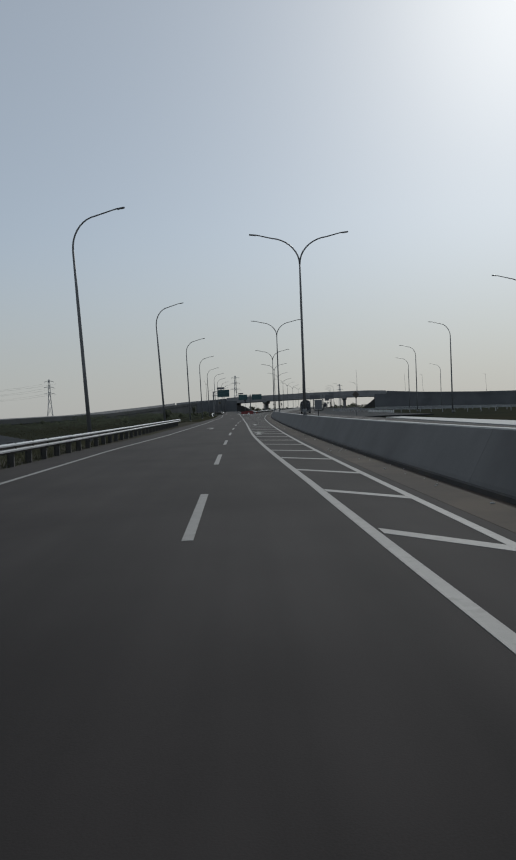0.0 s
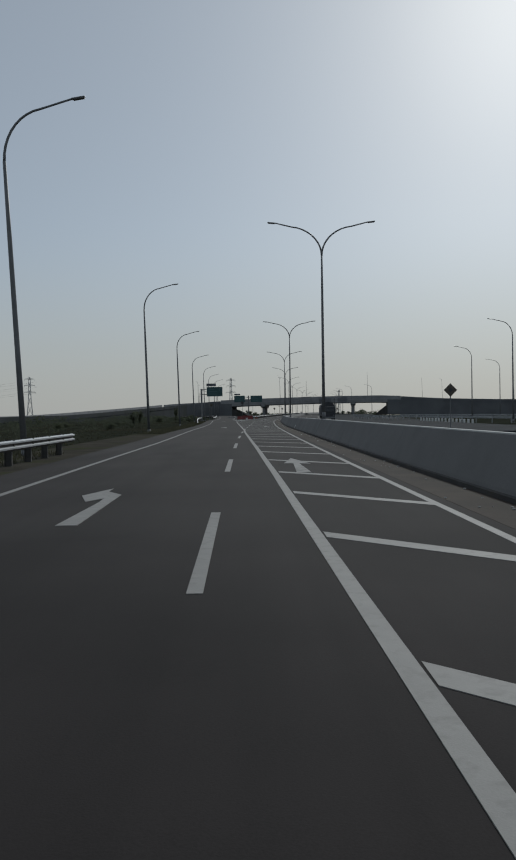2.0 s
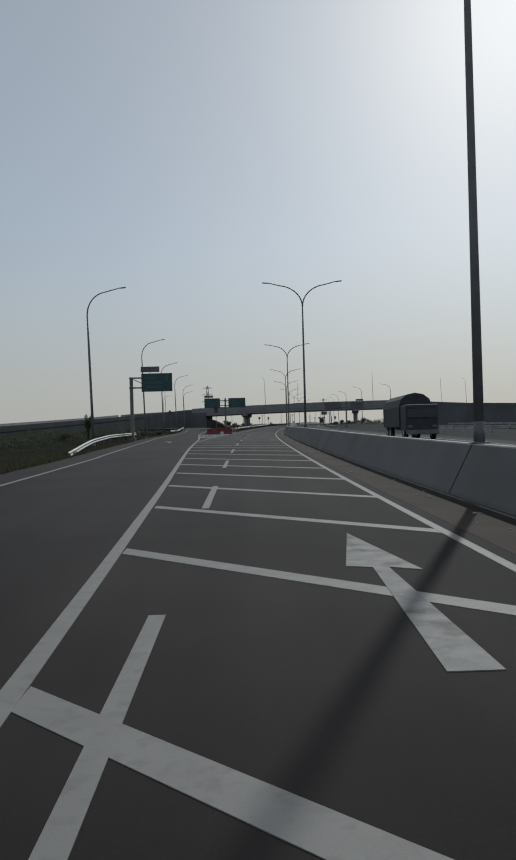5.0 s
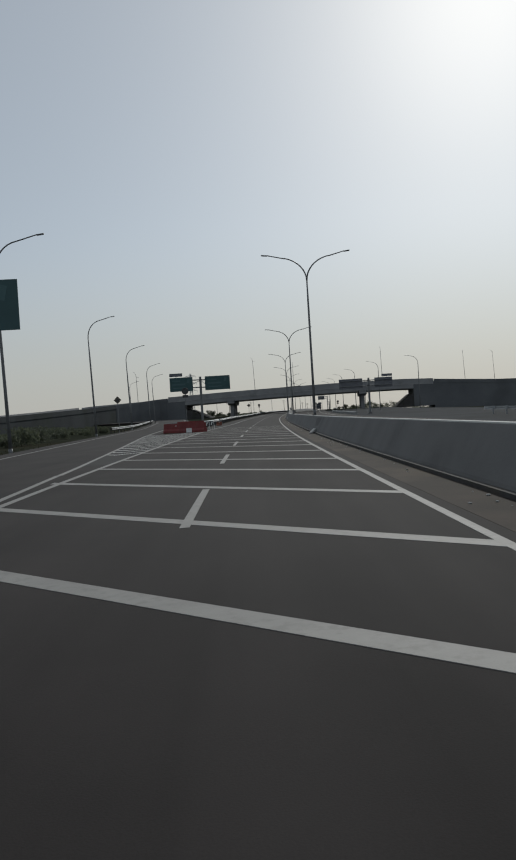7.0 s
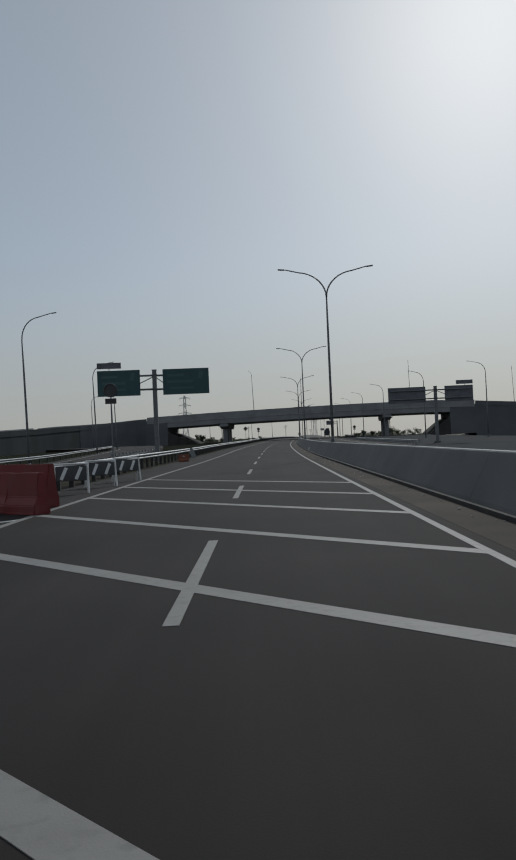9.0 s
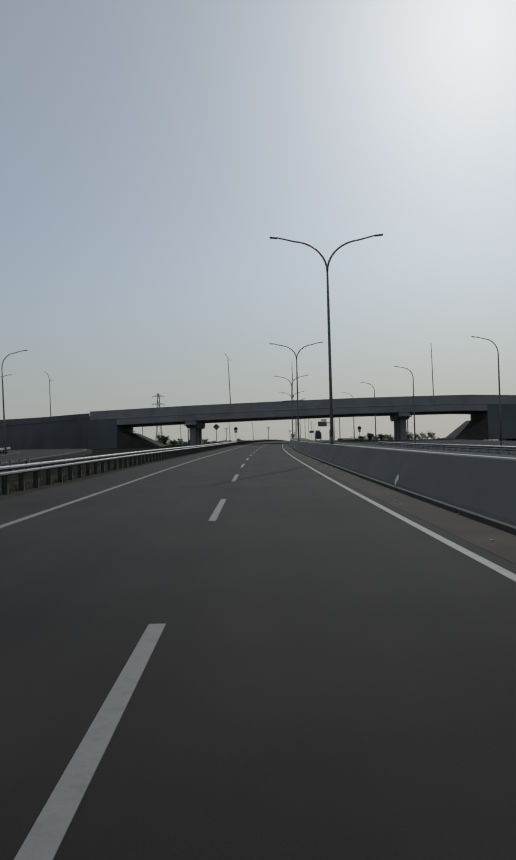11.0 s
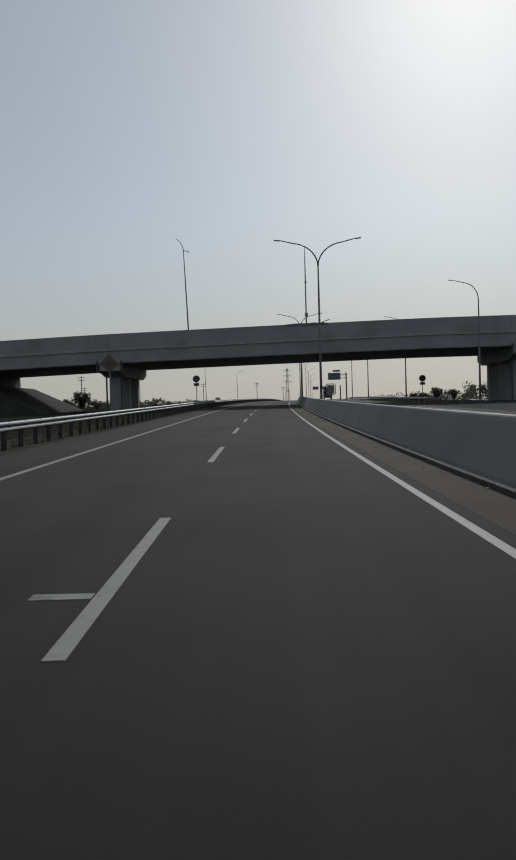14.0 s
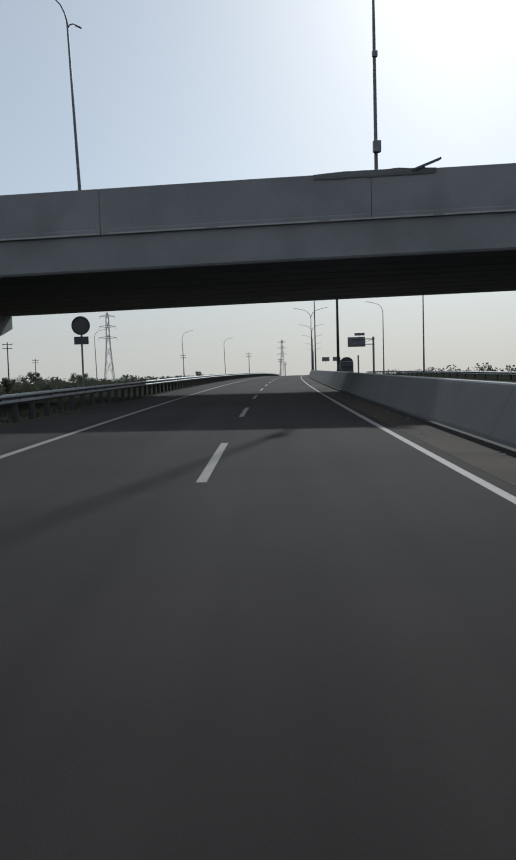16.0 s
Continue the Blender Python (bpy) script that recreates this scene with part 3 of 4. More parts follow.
for po in (-18.65, 31.2):
    cap_z = deck_top(po) - 3.65
    bm = bmesh.new()
    ends = []
    for b, low in ((0.2, 0.85), (2.6, 1.5), (WIDE - 2.6, 1.5), (WIDE - 0.2, 0.85)):
        ring = []
        for w in (-1.28, 1.28):
            for z in (cap_z, cap_z - low):
                p = at(near_edge(po) + b, po + w)
                p.z = BASE_Z + z
                ring.append(bm.verts.new(p))
        ends.append([ring[0], ring[2], ring[3], ring[1]])
    for a, b in zip(ends, ends[1:]):
        for k in range(4):
            bm.faces.new((a[k], a[(k + 1) % 4], b[(k + 1) % 4], b[k]))
    bm.faces.new(ends[0])
    bm.faces.new(ends[-1][::-1])
    part("pier_cap", bm, BRIDGE, overpass)
    for b in (3.5, 8.7, 14.3):
        p = at(near_edge(po) + b, po)
        h = cap_z - 1.45 + 0.6
        part("column", boxed((1.45, 1.2, h), pose(p.x, p.y, BASE_Z - 0.6 + h / 2, 0, 0, turn_at(470)), 0.12), BRIDGE, overpass)
        part("footing", boxed((2.6, 2.6, 0.5), pose(p.x, p.y, BASE_Z - 0.35, 0, 0, turn_at(470)), 0.05), BRIDGE, overpass)
    for w in (-1.5, 1.5):
        a = at(near_edge(po) - 0.05, po + w)
        z = BASE_Z + deck_top(po)
        a2 = at(near_edge(po) + 2.3, po + w * 0.62)
        part("drain_pipe", tubed([(a.x, a.y, z - 3.3), (a.x, a.y, z - 4.6), (a.x + (a2.x - a.x) * 0.5, a.y + (a2.y - a.y) * 0.5, z - 4.75), (a2.x, a2.y, z - 4.8), (a2.x, a2.y, BASE_Z - 0.1)], [0.11] * 5, 8), SIGN_DARK, overpass)
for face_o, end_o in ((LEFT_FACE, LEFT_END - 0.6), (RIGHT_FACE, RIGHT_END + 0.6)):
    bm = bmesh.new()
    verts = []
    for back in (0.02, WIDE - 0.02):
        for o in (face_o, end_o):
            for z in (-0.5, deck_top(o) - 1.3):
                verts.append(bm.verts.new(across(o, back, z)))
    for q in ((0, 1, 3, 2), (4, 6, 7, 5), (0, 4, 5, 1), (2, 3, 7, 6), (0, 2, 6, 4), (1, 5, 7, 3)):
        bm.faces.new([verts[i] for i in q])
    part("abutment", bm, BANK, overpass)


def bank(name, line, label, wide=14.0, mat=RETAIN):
    """An approach: a retaining wall and parapet with the road behind it, along (s, o, top) points."""
    pts = []
    for i in range(len(line) - 1):
        a, b = np.array(line[i], float), np.array(line[i + 1], float)
        n = max(1, int(np.linalg.norm((b - a)[:2]) / 8))
        pts += [a + (b - a) * k / n for k in range(n)]
    pts.append(np.array(line[-1], float))
    flat = [at(q[0], q[1]) for q in pts]
    root = tagged(finish(name, ribbon(flat, pts, [(0, -1.2, 1), (wide, -1.2, 1), (wide + 9, -0.6, 0), (-0.0, -0.6, 0)], wide), mat), label, "embankment", kind="structure")
    part("parapet", ribbon(flat, pts, [(-0.12, 0, 1), (0.2, 0, 1), (0.3, -1.3, 1), (-0.16, -1.3, 1)], wide), mat, root)
    part("roadway", ribbon(flat, pts, [(0.34, -1.14, 1), (wide - 0.34, -1.14, 1), (wide - 0.34, -1.195, 1), (0.34, -1.195, 1)], wide), ASPHALT, root)
    part("parapet", ribbon(flat, pts, [(wide - 0.2, 0, 1), (wide + 0.12, 0, 1), (wide + 0.12, -1.3, 1), (wide - 0.3, -1.3, 1)], wide), BRIDGE, root)
    return root


def ribbon(flat, pts, section, wide):
    """Sweeps (across, z, from the top or from the ground) along a line of places."""
    bm = bmesh.new()
    rings = []
    for i, p in enumerate(flat):
        d = flat[min(i + 1, len(flat) - 1)] - flat[max(i - 1, 0)]
        side = Vector((-d.y, d.x, 0)).normalized()
        top = float(np.interp(min(pts[i][0], 475), _s, _z)) + pts[i][2]
        low = ground_height(pts[i][0], pts[i][1])
        rings.append([bm.verts.new((p.x + side.x * a, p.y + side.y * a, (top + z) if up else low + z)) for a, z, up in section])
    for a, b in zip(rings, rings[1:]):
        for k in range(len(section)):
            bm.faces.new((a[k], a[(k + 1) % len(section)], b[(k + 1) % len(section)], b[k]))
    bm.faces.new(rings[0])
    bm.faces.new(rings[-1][::-1])
    return bm


# Sunlit run is toned down in colour; the shaded wing wall stays paler.
bank("embankment_ramp", [(-150, -66, 0.9), (60, -63, 1.0), (120, -61, 1.1), (170, -60, 1.15), (215, -60, 1.5), (265, -60, 1.9), (300, -60, 2.7), (350, -60, 3.9), (416, -59, 5.6), (448, -57.5, 6.6)], "long retaining wall of the ramp up to the overpass, darkened in colour against the sun")
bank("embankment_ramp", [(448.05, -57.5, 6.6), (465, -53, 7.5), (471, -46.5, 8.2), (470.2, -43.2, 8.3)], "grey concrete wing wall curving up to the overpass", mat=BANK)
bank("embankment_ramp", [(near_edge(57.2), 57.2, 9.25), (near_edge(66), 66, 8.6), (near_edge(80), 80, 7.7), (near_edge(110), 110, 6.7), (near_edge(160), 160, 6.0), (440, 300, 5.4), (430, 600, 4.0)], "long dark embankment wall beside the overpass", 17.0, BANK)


def slope_under(o_top, o_foot, label, mat):
    """The earth slope in front of an abutment, which rounds off towards the near side."""
    bm = bmesh.new()
    rings = []
    for b in np.linspace(0.05, WIDE + 4, 8):
        k = min(1.0, max(0.0, (b + 7.0) / 7.0))
        k = math.sin(k * math.pi / 2)
        top = (deck_top(o_top) - 5.2) * k - 0.35 * (1 - k)
        foot = o_top + (o_foot - o_top) * (0.25 + 0.75 * k)
        rings.append([bm.verts.new(across(o_top + 0.02 * (o_top - o_foot), b, top)), bm.verts.new(across(o_top + (o_foot - o_top) * 0.06, b, top)), bm.verts.new(across(foot, b, -0.4)), bm.verts.new(across(o_top + 0.02 * (o_top - o_foot), b, -0.6))])
    for a, c in zip(rings, rings[1:]):
        for k in range(4):
            bm.faces.new((a[k], a[(k + 1) % 4], c[(k + 1) % 4], c[k]))
    bm.faces.new(rings[0])
    bm.faces.new(rings[-1][::-1])
    return tagged(finish("slope_abutment", bm, mat), label, "slope", kind="structure")


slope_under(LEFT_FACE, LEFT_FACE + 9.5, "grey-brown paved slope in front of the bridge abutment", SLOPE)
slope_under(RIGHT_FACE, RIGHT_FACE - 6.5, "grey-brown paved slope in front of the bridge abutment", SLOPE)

def forked_lamp():
    """A tall pole that bends into one arm, with a shorter arm at its side."""
    lamp = empty("street_lamp", Matrix(), "tall leaning street lamp with two short uneven arms on the overpass", "street lamp", "overpass street lamps")
    base = bmesh.new()
    box(base, (0.34, 0.34, 0.03), pose(0, 0, 0.015), 0.006)
    tube(base, [(0, 0, 0.03), (0, 0, 0.42)], [0.12, 0.11], 12)
    part("base", base, POLE, lamp, smooth=True)
    part("pole", tubed([(0, 0, 0.4), (0, 0, 4), (0, 0, 8), (0, 0, 12.6)], [0.10, 0.09, 0.075, 0.055], 12), POLE, lamp, smooth=True)
    part("arm", tubed([(0, 0, 12.55), (-0.02, 0, 12.9), (-0.10, 0, 13.25), (-0.30, 0, 13.72), (-0.58, 0, 14.02)], [0.052, 0.048, 0.044, 0.04, 0.036], 8), POLE, lamp, smooth=True)
    part("arm", tubed([(0, 0, 12.45), (0.12, 0, 12.62), (0.30, 0, 12.68), (0.48, 0, 12.60)], [0.045, 0.042, 0.038, 0.034], 8), POLE, lamp, smooth=True)
    for x, z, tilt in ((-0.74, 14.14, 34), (0.60, 12.52, 24)):
        head = bmesh.new()
        box(head, (0.38, 0.15, 0.07), pose(x, 0, z, 0, tilt, 0), 0.025)
        part("lamp_head", head, HEAD, lamp, "flat grey lamp head")
    return lamp


tall = forked_lamp()
tall.matrix_world = Matrix.Translation(across(-9.75, 9.0, deck_top(-9.75) - 1.19)) @ pose(0, 0, 0, 0, -1.9, 0)
copy_thing(tall, Matrix.Translation(across(39.4, 9.0, deck_top(39.4) - 1.19)) @ pose(0, 0, 0, 0, -0.8, 0) @ pose(0, 0, 0, 0, 0, 70))
bridge_lamp = lamp_post("street_lamp", "slim street lamp on the overpass parapet", "street lamp", "overpass street lamps", False, reach=0.9, fork=9.3, tip=10.6, girth=0.6)
for i, (o, turn) in enumerate(((68.5, 70), (79.0, 150), (116, 150))):
    m = Matrix.Translation(across(o, 0.12, deck_top(o) - 0.05)) @ pose(0, 0, 0, 0, -2.2, 0) @ pose(0, 0, 0, 0, 0, turn)
    if i == 0:
        bridge_lamp.matrix_world = m
    else:
        copy_thing(bridge_lamp, m)
far_mast = at(495, -60.8)
far_mast.z = ground_height(495, -60.8)
copy_thing(tall, Matrix.Translation(far_mast) @ pose(0, 0, 0, 0, -1.0, 0) @ Matrix.Diagonal((1.3, 1, 1.49, 1)))

mast = empty("antenna_mast", Matrix.Translation(across(5.65, 0.12, deck_top(5.65))), "slim steel mast with a small equipment box on the overpass", "mast")
part("pole", tubed([(0, 0, 0), (0, 0, 6), (0, 0, 8), (0, 0, 9.3)], [0.085, 0.07, 0.05, 0.025], 10), POLE, mast)
part("equipment_box", boxed((0.32, 0.26, 0.5), pose(0, -0.16, 1.05), 0.02), HEAD, mast)
part("bracket", boxed((0.22, 0.16, 0.25), pose(0, -0.08, 5.0), 0.01), HEAD, mast)
bm = bmesh.new()
rows = []
for i in range(25):
    o = 2.9 + 5.3 * i / 24
    h = 0.16 * math.sin(math.pi * i / 24) * (0.7 + 0.5 * noise.noise((o * 1.7, 0.3, 0))) + 0.012
    rows.append([bm.verts.new(across(o, b, deck_top(o) + z)) for b, z in ((-0.05, -0.22 - 0.1 * noise.noise((o * 2.1, 4.0, 0))), (-0.03, h * 0.7), (0.1, h), (0.24, h * 0.75), (0.3, -0.2))])
for a, b in zip(rows, rows[1:]):
    for k in range(4):
        bm.faces.new((a[k], a[k + 1], b[k + 1], b[k]))
tagged(finish("cloth", bm, CONCRETE, smooth=True), "grey crumpled cloth draped over the bridge parapet", "cloth")
plate = empty("solar_panel", Matrix.Translation(across(7.7, 0.12, deck_top(7.7))) @ pose(0, 0, 0, 0, 0, -12), "small tilted panel on a short post on the parapet", "panel")
part("post", tubed([(0, 0, 0), (0, 0, 0.2)], [0.05, 0.05], 8), POLE, plate)
part("panel", boxed((1.3, 0.5, 0.09), pose(0.1, 0, 0.2, 8, -20, 0), 0.01), SIGN_GREY, plate)


# ---- guard rails ----
def guard_rail(stations, offset, label, base=-0.2, height=0.74, mat=STEEL, face=1, every=4.0, group="guard rails", post_mat=RAIL_POST_SHADE, lift=None, stout=1.0):
    """A steel W-beam on posts along the road."""
    o = offset if callable(offset) else (lambda s: offset)
    s_mid = stations[0]
    rail = empty("guard_rail", Matrix(), label, "guard rail", group)
    wave = [(0.0, 0.0), (0.03, 0.03), (0.09, 0.06), (0.095, 0.105), (0.0, 0.15), (0.0, 0.18), (0.085, 0.225), (0.09, 0.27), (0.03, 0.3), (0.0, 0.31)]
    n = max(2, int((stations[1] - stations[0]) / 4))
    ss = [stations[0] + (stations[1] - stations[0]) * i / n for i in range(n + 1)]

    def prof(s):
        up = height - 0.31 + (lift(s) if lift else 0.0)
        return [(o(s) + face * a, up + z) for a, z in wave] + [(o(s) + face * (a - 0.006), up + z) for a, z in reversed(wave)]
    beam_bm = strip(ss, prof)
    per = 2 * len(wave)
    # Shade painted in: post colour on the beam's valley and down-facing faces.
    for i, f in enumerate(beam_bm.faces):
        if i < per * n and i % per in (0, 1, 4, 5):
            f.material_index = 1
    part("beam", beam_bm, [mat, RAIL_POST_SHADE], rail)
    post_mesh = None
    s = stations[0] + 0.4
    while s < stations[1]:
        m = stand(s, o(s) - face * 0.14, base + (lift(s) if lift else 0.0))
        if post_mesh is None:
            bm = bmesh.new()
            h = height - base + 0.02
            box(bm, (0.012, 0.11, h), pose(-0.055 * stout, 0, h / 2))
            box(bm, (0.012, 0.11, h), pose(0.055 * stout, 0, h / 2))
            box(bm, (0.11 * stout, 0.012, h), pose(0, 0, h / 2))
            box(bm, (0.13, 0.09, 0.3), pose(face * 0.12, 0, h - 0.17))
            first = part("post", bm, post_mat, rail)
            post_mesh = first.data
            first.matrix_world = m
        else:
            ob = new("post", post_mesh)
            ob.parent = rail
            ob.matrix_world = m
        s += every
    return rail


guard_rail((-120, 72), -6.3, "galvanised steel guard rail on dark posts beside the exit lane", every=2.0, post_mat=RAIL_DARK, stout=1.8)
guard_rail((272, 400), lambda s: exit_left(s) - 1.5, "galvanised steel guard rail along the curving exit road", every=4.0, lift=exit_rise)
guard_rail((305.3, 700), -6.6, "galvanised steel guard rail on dark posts along the motorway", every=1.6, height=0.86, post_mat=RAIL_DARK, stout=1.4)
guard_rail((256, 303.2), between((256, -5.9), (275, -6.5), (285, -6.6)), "galvanised steel guard rail on dark posts at the gore", every=2.0, height=0.86, post_mat=RAIL_DARK, stout=1.4)
guard_rail((322, 404), 17.7, "low guard rail on stout pale posts behind the opposite carriageway", base=-0.2, height=0.5, every=2.4, face=-1, post_mat=CONCRETE_PALE, stout=2.2)
guard_rail((165, 214), between((165, -8.9), (175, -10.0), (190, -11.4), (214, -13.3)), "white flared guard rail end on the grass verge", mat=WHITE, every=4.0, height=0.62, lift=between((165, -0.45), (178, 0.02), (190, 0.18), (210, 0.2)))


# ---- signs ----
def board(parent, w, h, m, face):
    return part("board", boxed((w, 0.06, h), m, 0.012), face, parent)


def bars(parent, lines, m, mat=SIGN_MARK):
    for x, z, w, h in lines:
        part("lettering_bar", boxed((w, 0.008, h), m @ pose(x, -0.036, z)), mat, parent)


def cantilever_sign(s, post_o, boards, post_h, label, facing=-1, mark_lines=True, turn=0.0):
    """A steel post with brackets that carry boards (o from, o to, z from, z to, face)."""
    sign = empty("road_sign", stand(s, post_o, -0.24, turn), label, "road sign", "overhead road signs")
    part("post", boxed((0.36, 0.36, post_h), pose(0, 0, post_h / 2), 0.03), POLE, sign)
    part("cap", boxed((0.42, 0.42, 0.05), pose(0, 0, post_h + 0.025), 0.012), POLE, sign)
    part("base", boxed((0.7, 0.7, 0.5), pose(0, 0, 0.2), 0.03), CONCRETE, sign)
    for o0, o1, z0, z1, face in boards:
        cx, w, h, cz = (o0 + o1) / 2 - post_o, o1 - o0, z1 - z0, (z0 + z1) / 2 + 0.24
        m = pose(cx, -0.16 * (1 if facing < 0 else -1), cz)
        board(sign, w, h, m, face)
        if h > 1:
            for z in (cz - h * 0.27, cz + h * 0.27):
                end = cx + (w / 2 - 0.3) * (1 if cx > 0 else -1)
                part("bracket", tubed([(0, 0, z), (end * 0.5, 0, z), (end, 0, z)], [0.085, 0.08, 0.07], 10), POLE, sign)
                part("collar", boxed((0.46, 0.46, 0.14), pose(0, 0, z), 0.02), POLE, sign)
            near = cx - (w / 2 - 0.1) * (1 if cx > 0 else -1)
            part("brace", tubed([(0, 0, cz + h * 0.24), (near, 0, cz - h * 0.04)], [0.04, 0.04], 6), POLE, sign)
            if mark_lines:
                bars(sign, [(-w * 0.22, h * 0.25, w * 0.36, h * 0.10), (-w * 0.12, 0.0, w * 0.55, h * 0.10), (-w * 0.10, -h * 0.25, w * 0.52, h * 0.08)], m)
                part("arrow_mark", boxed((w * 0.09, 0.008, h * 0.3), m @ pose(w * 0.32, -0.036, h * 0.24, 0, 14), 0.003), SIGN_MARK, sign, "pale worn arrow mark")
        else:
            part("strut", boxed((0.06, 0.05, 0.5), pose(cx, -0.08, cz - h / 2 - 0.05)), POLE, sign)
    return sign


cantilever_sign(209.5, -12.85, [(-11.7, -8.25, 5.4, 7.45, SIGN_BLUE), (-11.75, -9.66, 7.6, 8.22, SIGN_GREY)], 7.25, "green road sign board on a cantilever post beside the exit", turn=3.0)
cantilever_sign(297.5, -8.65, [(-13.4, -9.85, 5.52, 7.68, SIGN_BLUE), (-7.95, -4.08, 5.5, 7.66, SIGN_BLUE), (-13.4, -11.4, 7.84, 8.34, SIGN_GREY)], 7.85, "two green road sign boards on one post at the gore", turn=5.0)
cantilever_sign(326.0, 20.75, [(15.1, 19.6, 4.9, 6.8, SIGN_GREY), (21.9, 25.3, 4.9, 6.8, SIGN_GREY), (23.3, 25.3, 6.95, 7.42, SIGN_GREY)], 7.0, "grey backs of two road sign boards on one post", 1, False)
cantilever_sign(580.0, 16.9, [(12.1, 15.4, 5.2, 7.05, SIGN_GREY), (13.4, 15.3, 7.3, 7.8, SIGN_GREY)], 7.2, "grey back of a cantilever road sign board", 1, False)
cantilever_sign(620.0, 9.5 + 6.8, [(7.6, 9.4, 3.2, 4.2, SIGN_GREY), (10.2, 12.0, 3.2, 4.2, SIGN_GREY)], 4.6, "grey backs of small road sign boards", 1, False)


def post_sign(s, o, shape, z, size, face, label, plate_w=0.0, base=-0.24):
    sign = empty("traffic_sign", stand(s, o, base), label, "traffic sign", "roadside signs")
    z -= base
    part("post", tubed([(0, 0, 0), (0, 0, z + size * 0.3)], [0.045, 0.045], 10), POLE, sign)
    bm = bmesh.new()
    if shape == "round":
        bmesh.ops.create_cone(bm, cap_ends=True, segments=28, radius1=size, radius2=size, depth=0.04, matrix=pose(0, -0.07, z, 90))
        part("plate", bm, face, sign)
        ring = bmesh.new()
        pts = [(size * 0.92 * math.cos(a), -0.095, z + size * 0.92 * math.sin(a)) for a in (2 * math.pi * i / 28 for i in range(29))]
        tube(ring, pts, [size * 0.10] * 29, 6, False)
        part("rim", ring, SIGN_DARK, sign)
    else:
        box(bm, (size * 1.3, 0.03, size * 1.3), pose(0, -0.07, z, 0, 45, 0), 0.01)
        part("plate", bm, face, sign)
        part("symbol", boxed((size * 0.5, 0.01, size * 0.5), pose(0, -0.092, z, 0, 45, 0)), SIGN_DARK, sign)
    if plate_w:
        part("lower_plate", boxed((plate_w, 0.03, 0.36), pose(0, -0.07, z - size - 0.26), 0.008), face, sign)
    return sign


post_sign(469.3, -8.0, "round", 3.6, 0.43, SIGN_DULL, "round traffic sign with a plate below it on the verge", 0.68)
post_sign(483.6, 22.1, "round", 3.1, 0.46, SIGN_DULL, "round traffic sign with a plate below it beside the opposite lanes", 0.7)
post_sign(420.1, -7.9, "diamond", 3.55, 0.62, YELLOW, "diamond warning sign on the verge")
post_sign(290.0, -20.2, "diamond", 4.6, 0.62, YELLOW, "diamond warning sign beside the exit road")
post_sign(106.6, 17.45, "diamond", 3.2, 0.62, YELLOW, "diamond warning sign beside the opposite lanes")
post_sign(284.0, -9.55, "round", 5.1, 0.46, SIGN_DARK, "round traffic sign with a plate below it in the gore", 0.75)


def framed_board(s, label, w=0.55, h=0.66, low=0.33):
    """A board in a bent tube frame on a post on the median barrier."""
    sign = empty("median_sign", stand(s, 5.19, 1.02), label, "road sign", "median signs")
    x, r = w / 2, 0.08
    pts = [(-x, 0, low + r), (-x, 0, low + h - r), (-x + r * 0.3, 0, low + h - r * 0.3), (-x + r, 0, low + h), (x - r, 0, low + h), (x - r * 0.3, 0, low + h - r * 0.3), (x, 0, low + h - r), (x, 0, low + r), (x - r, 0, low), (-x + r, 0, low), (-x, 0, low + r)]
    part("tube_frame", tubed(pts, [0.026] * len(pts), 8), SIGN_DARK, sign)
    part("crossbar", tubed([(-x, 0.02, low + h * 0.5), (x, 0.02, low + h * 0.5)], [0.012, 0.012], 6), SIGN_DARK, sign)
    part("board", boxed((w - 0.12, 0.03, h - 0.12), pose(0, 0, low + h / 2), 0.01), BOARD, sign)
    part("post", tubed([(0, 0, 0), (0, 0, low + 0.02)], [0.03, 0.03], 8), SIGN_DARK, sign)
    return sign


for s in (32.3, 422.3):
    framed_board(s, "small grey board in a bent tube frame on the median barrier")


# ---- plastic barriers ----
def plastic_barrier(m, mat, label, w=1.0, h=0.85, d=0.42, plate=True):
    ob = empty("plastic_barrier", m, label, "barrier", "red barriers at the gore")
    bm = bmesh.new()
    prof = [(-d / 2, 0), (-d / 2, h * 0.22), (-d * 0.26, h * 0.42), (-d * 0.2, h), (d * 0.2, h), (d * 0.26, h * 0.42), (d / 2, h * 0.22), (d / 2, 0)]
    a = [bm.verts.new((-w / 2, y, z)) for y, z in prof]
    b = [bm.verts.new((w / 2, y, z)) for y, z in prof]
    for k in range(len(prof)):
        q = (k + 1) % len(prof)
        bm.faces.new((a[k], a[q], b[q], b[k]))
    bm.faces.new(a)
    bm.faces.new(b[::-1])
    bmesh.ops.bevel(bm, geom=list(bm.edges), offset=0.02, segments=2, affect="EDGES")
    part("body", bm, mat, ob)
    part("foot", boxed((w * 0.9, d * 1.04, 0.05), pose(0, 0, 0.025), 0.012), mat, ob)
    if plate:
        part("reflector", boxed((w * 0.16, 0.012, 0.06), pose(0, -d * 0.24, h * 0.75)), WHITE, ob, "small white reflector")
    return ob


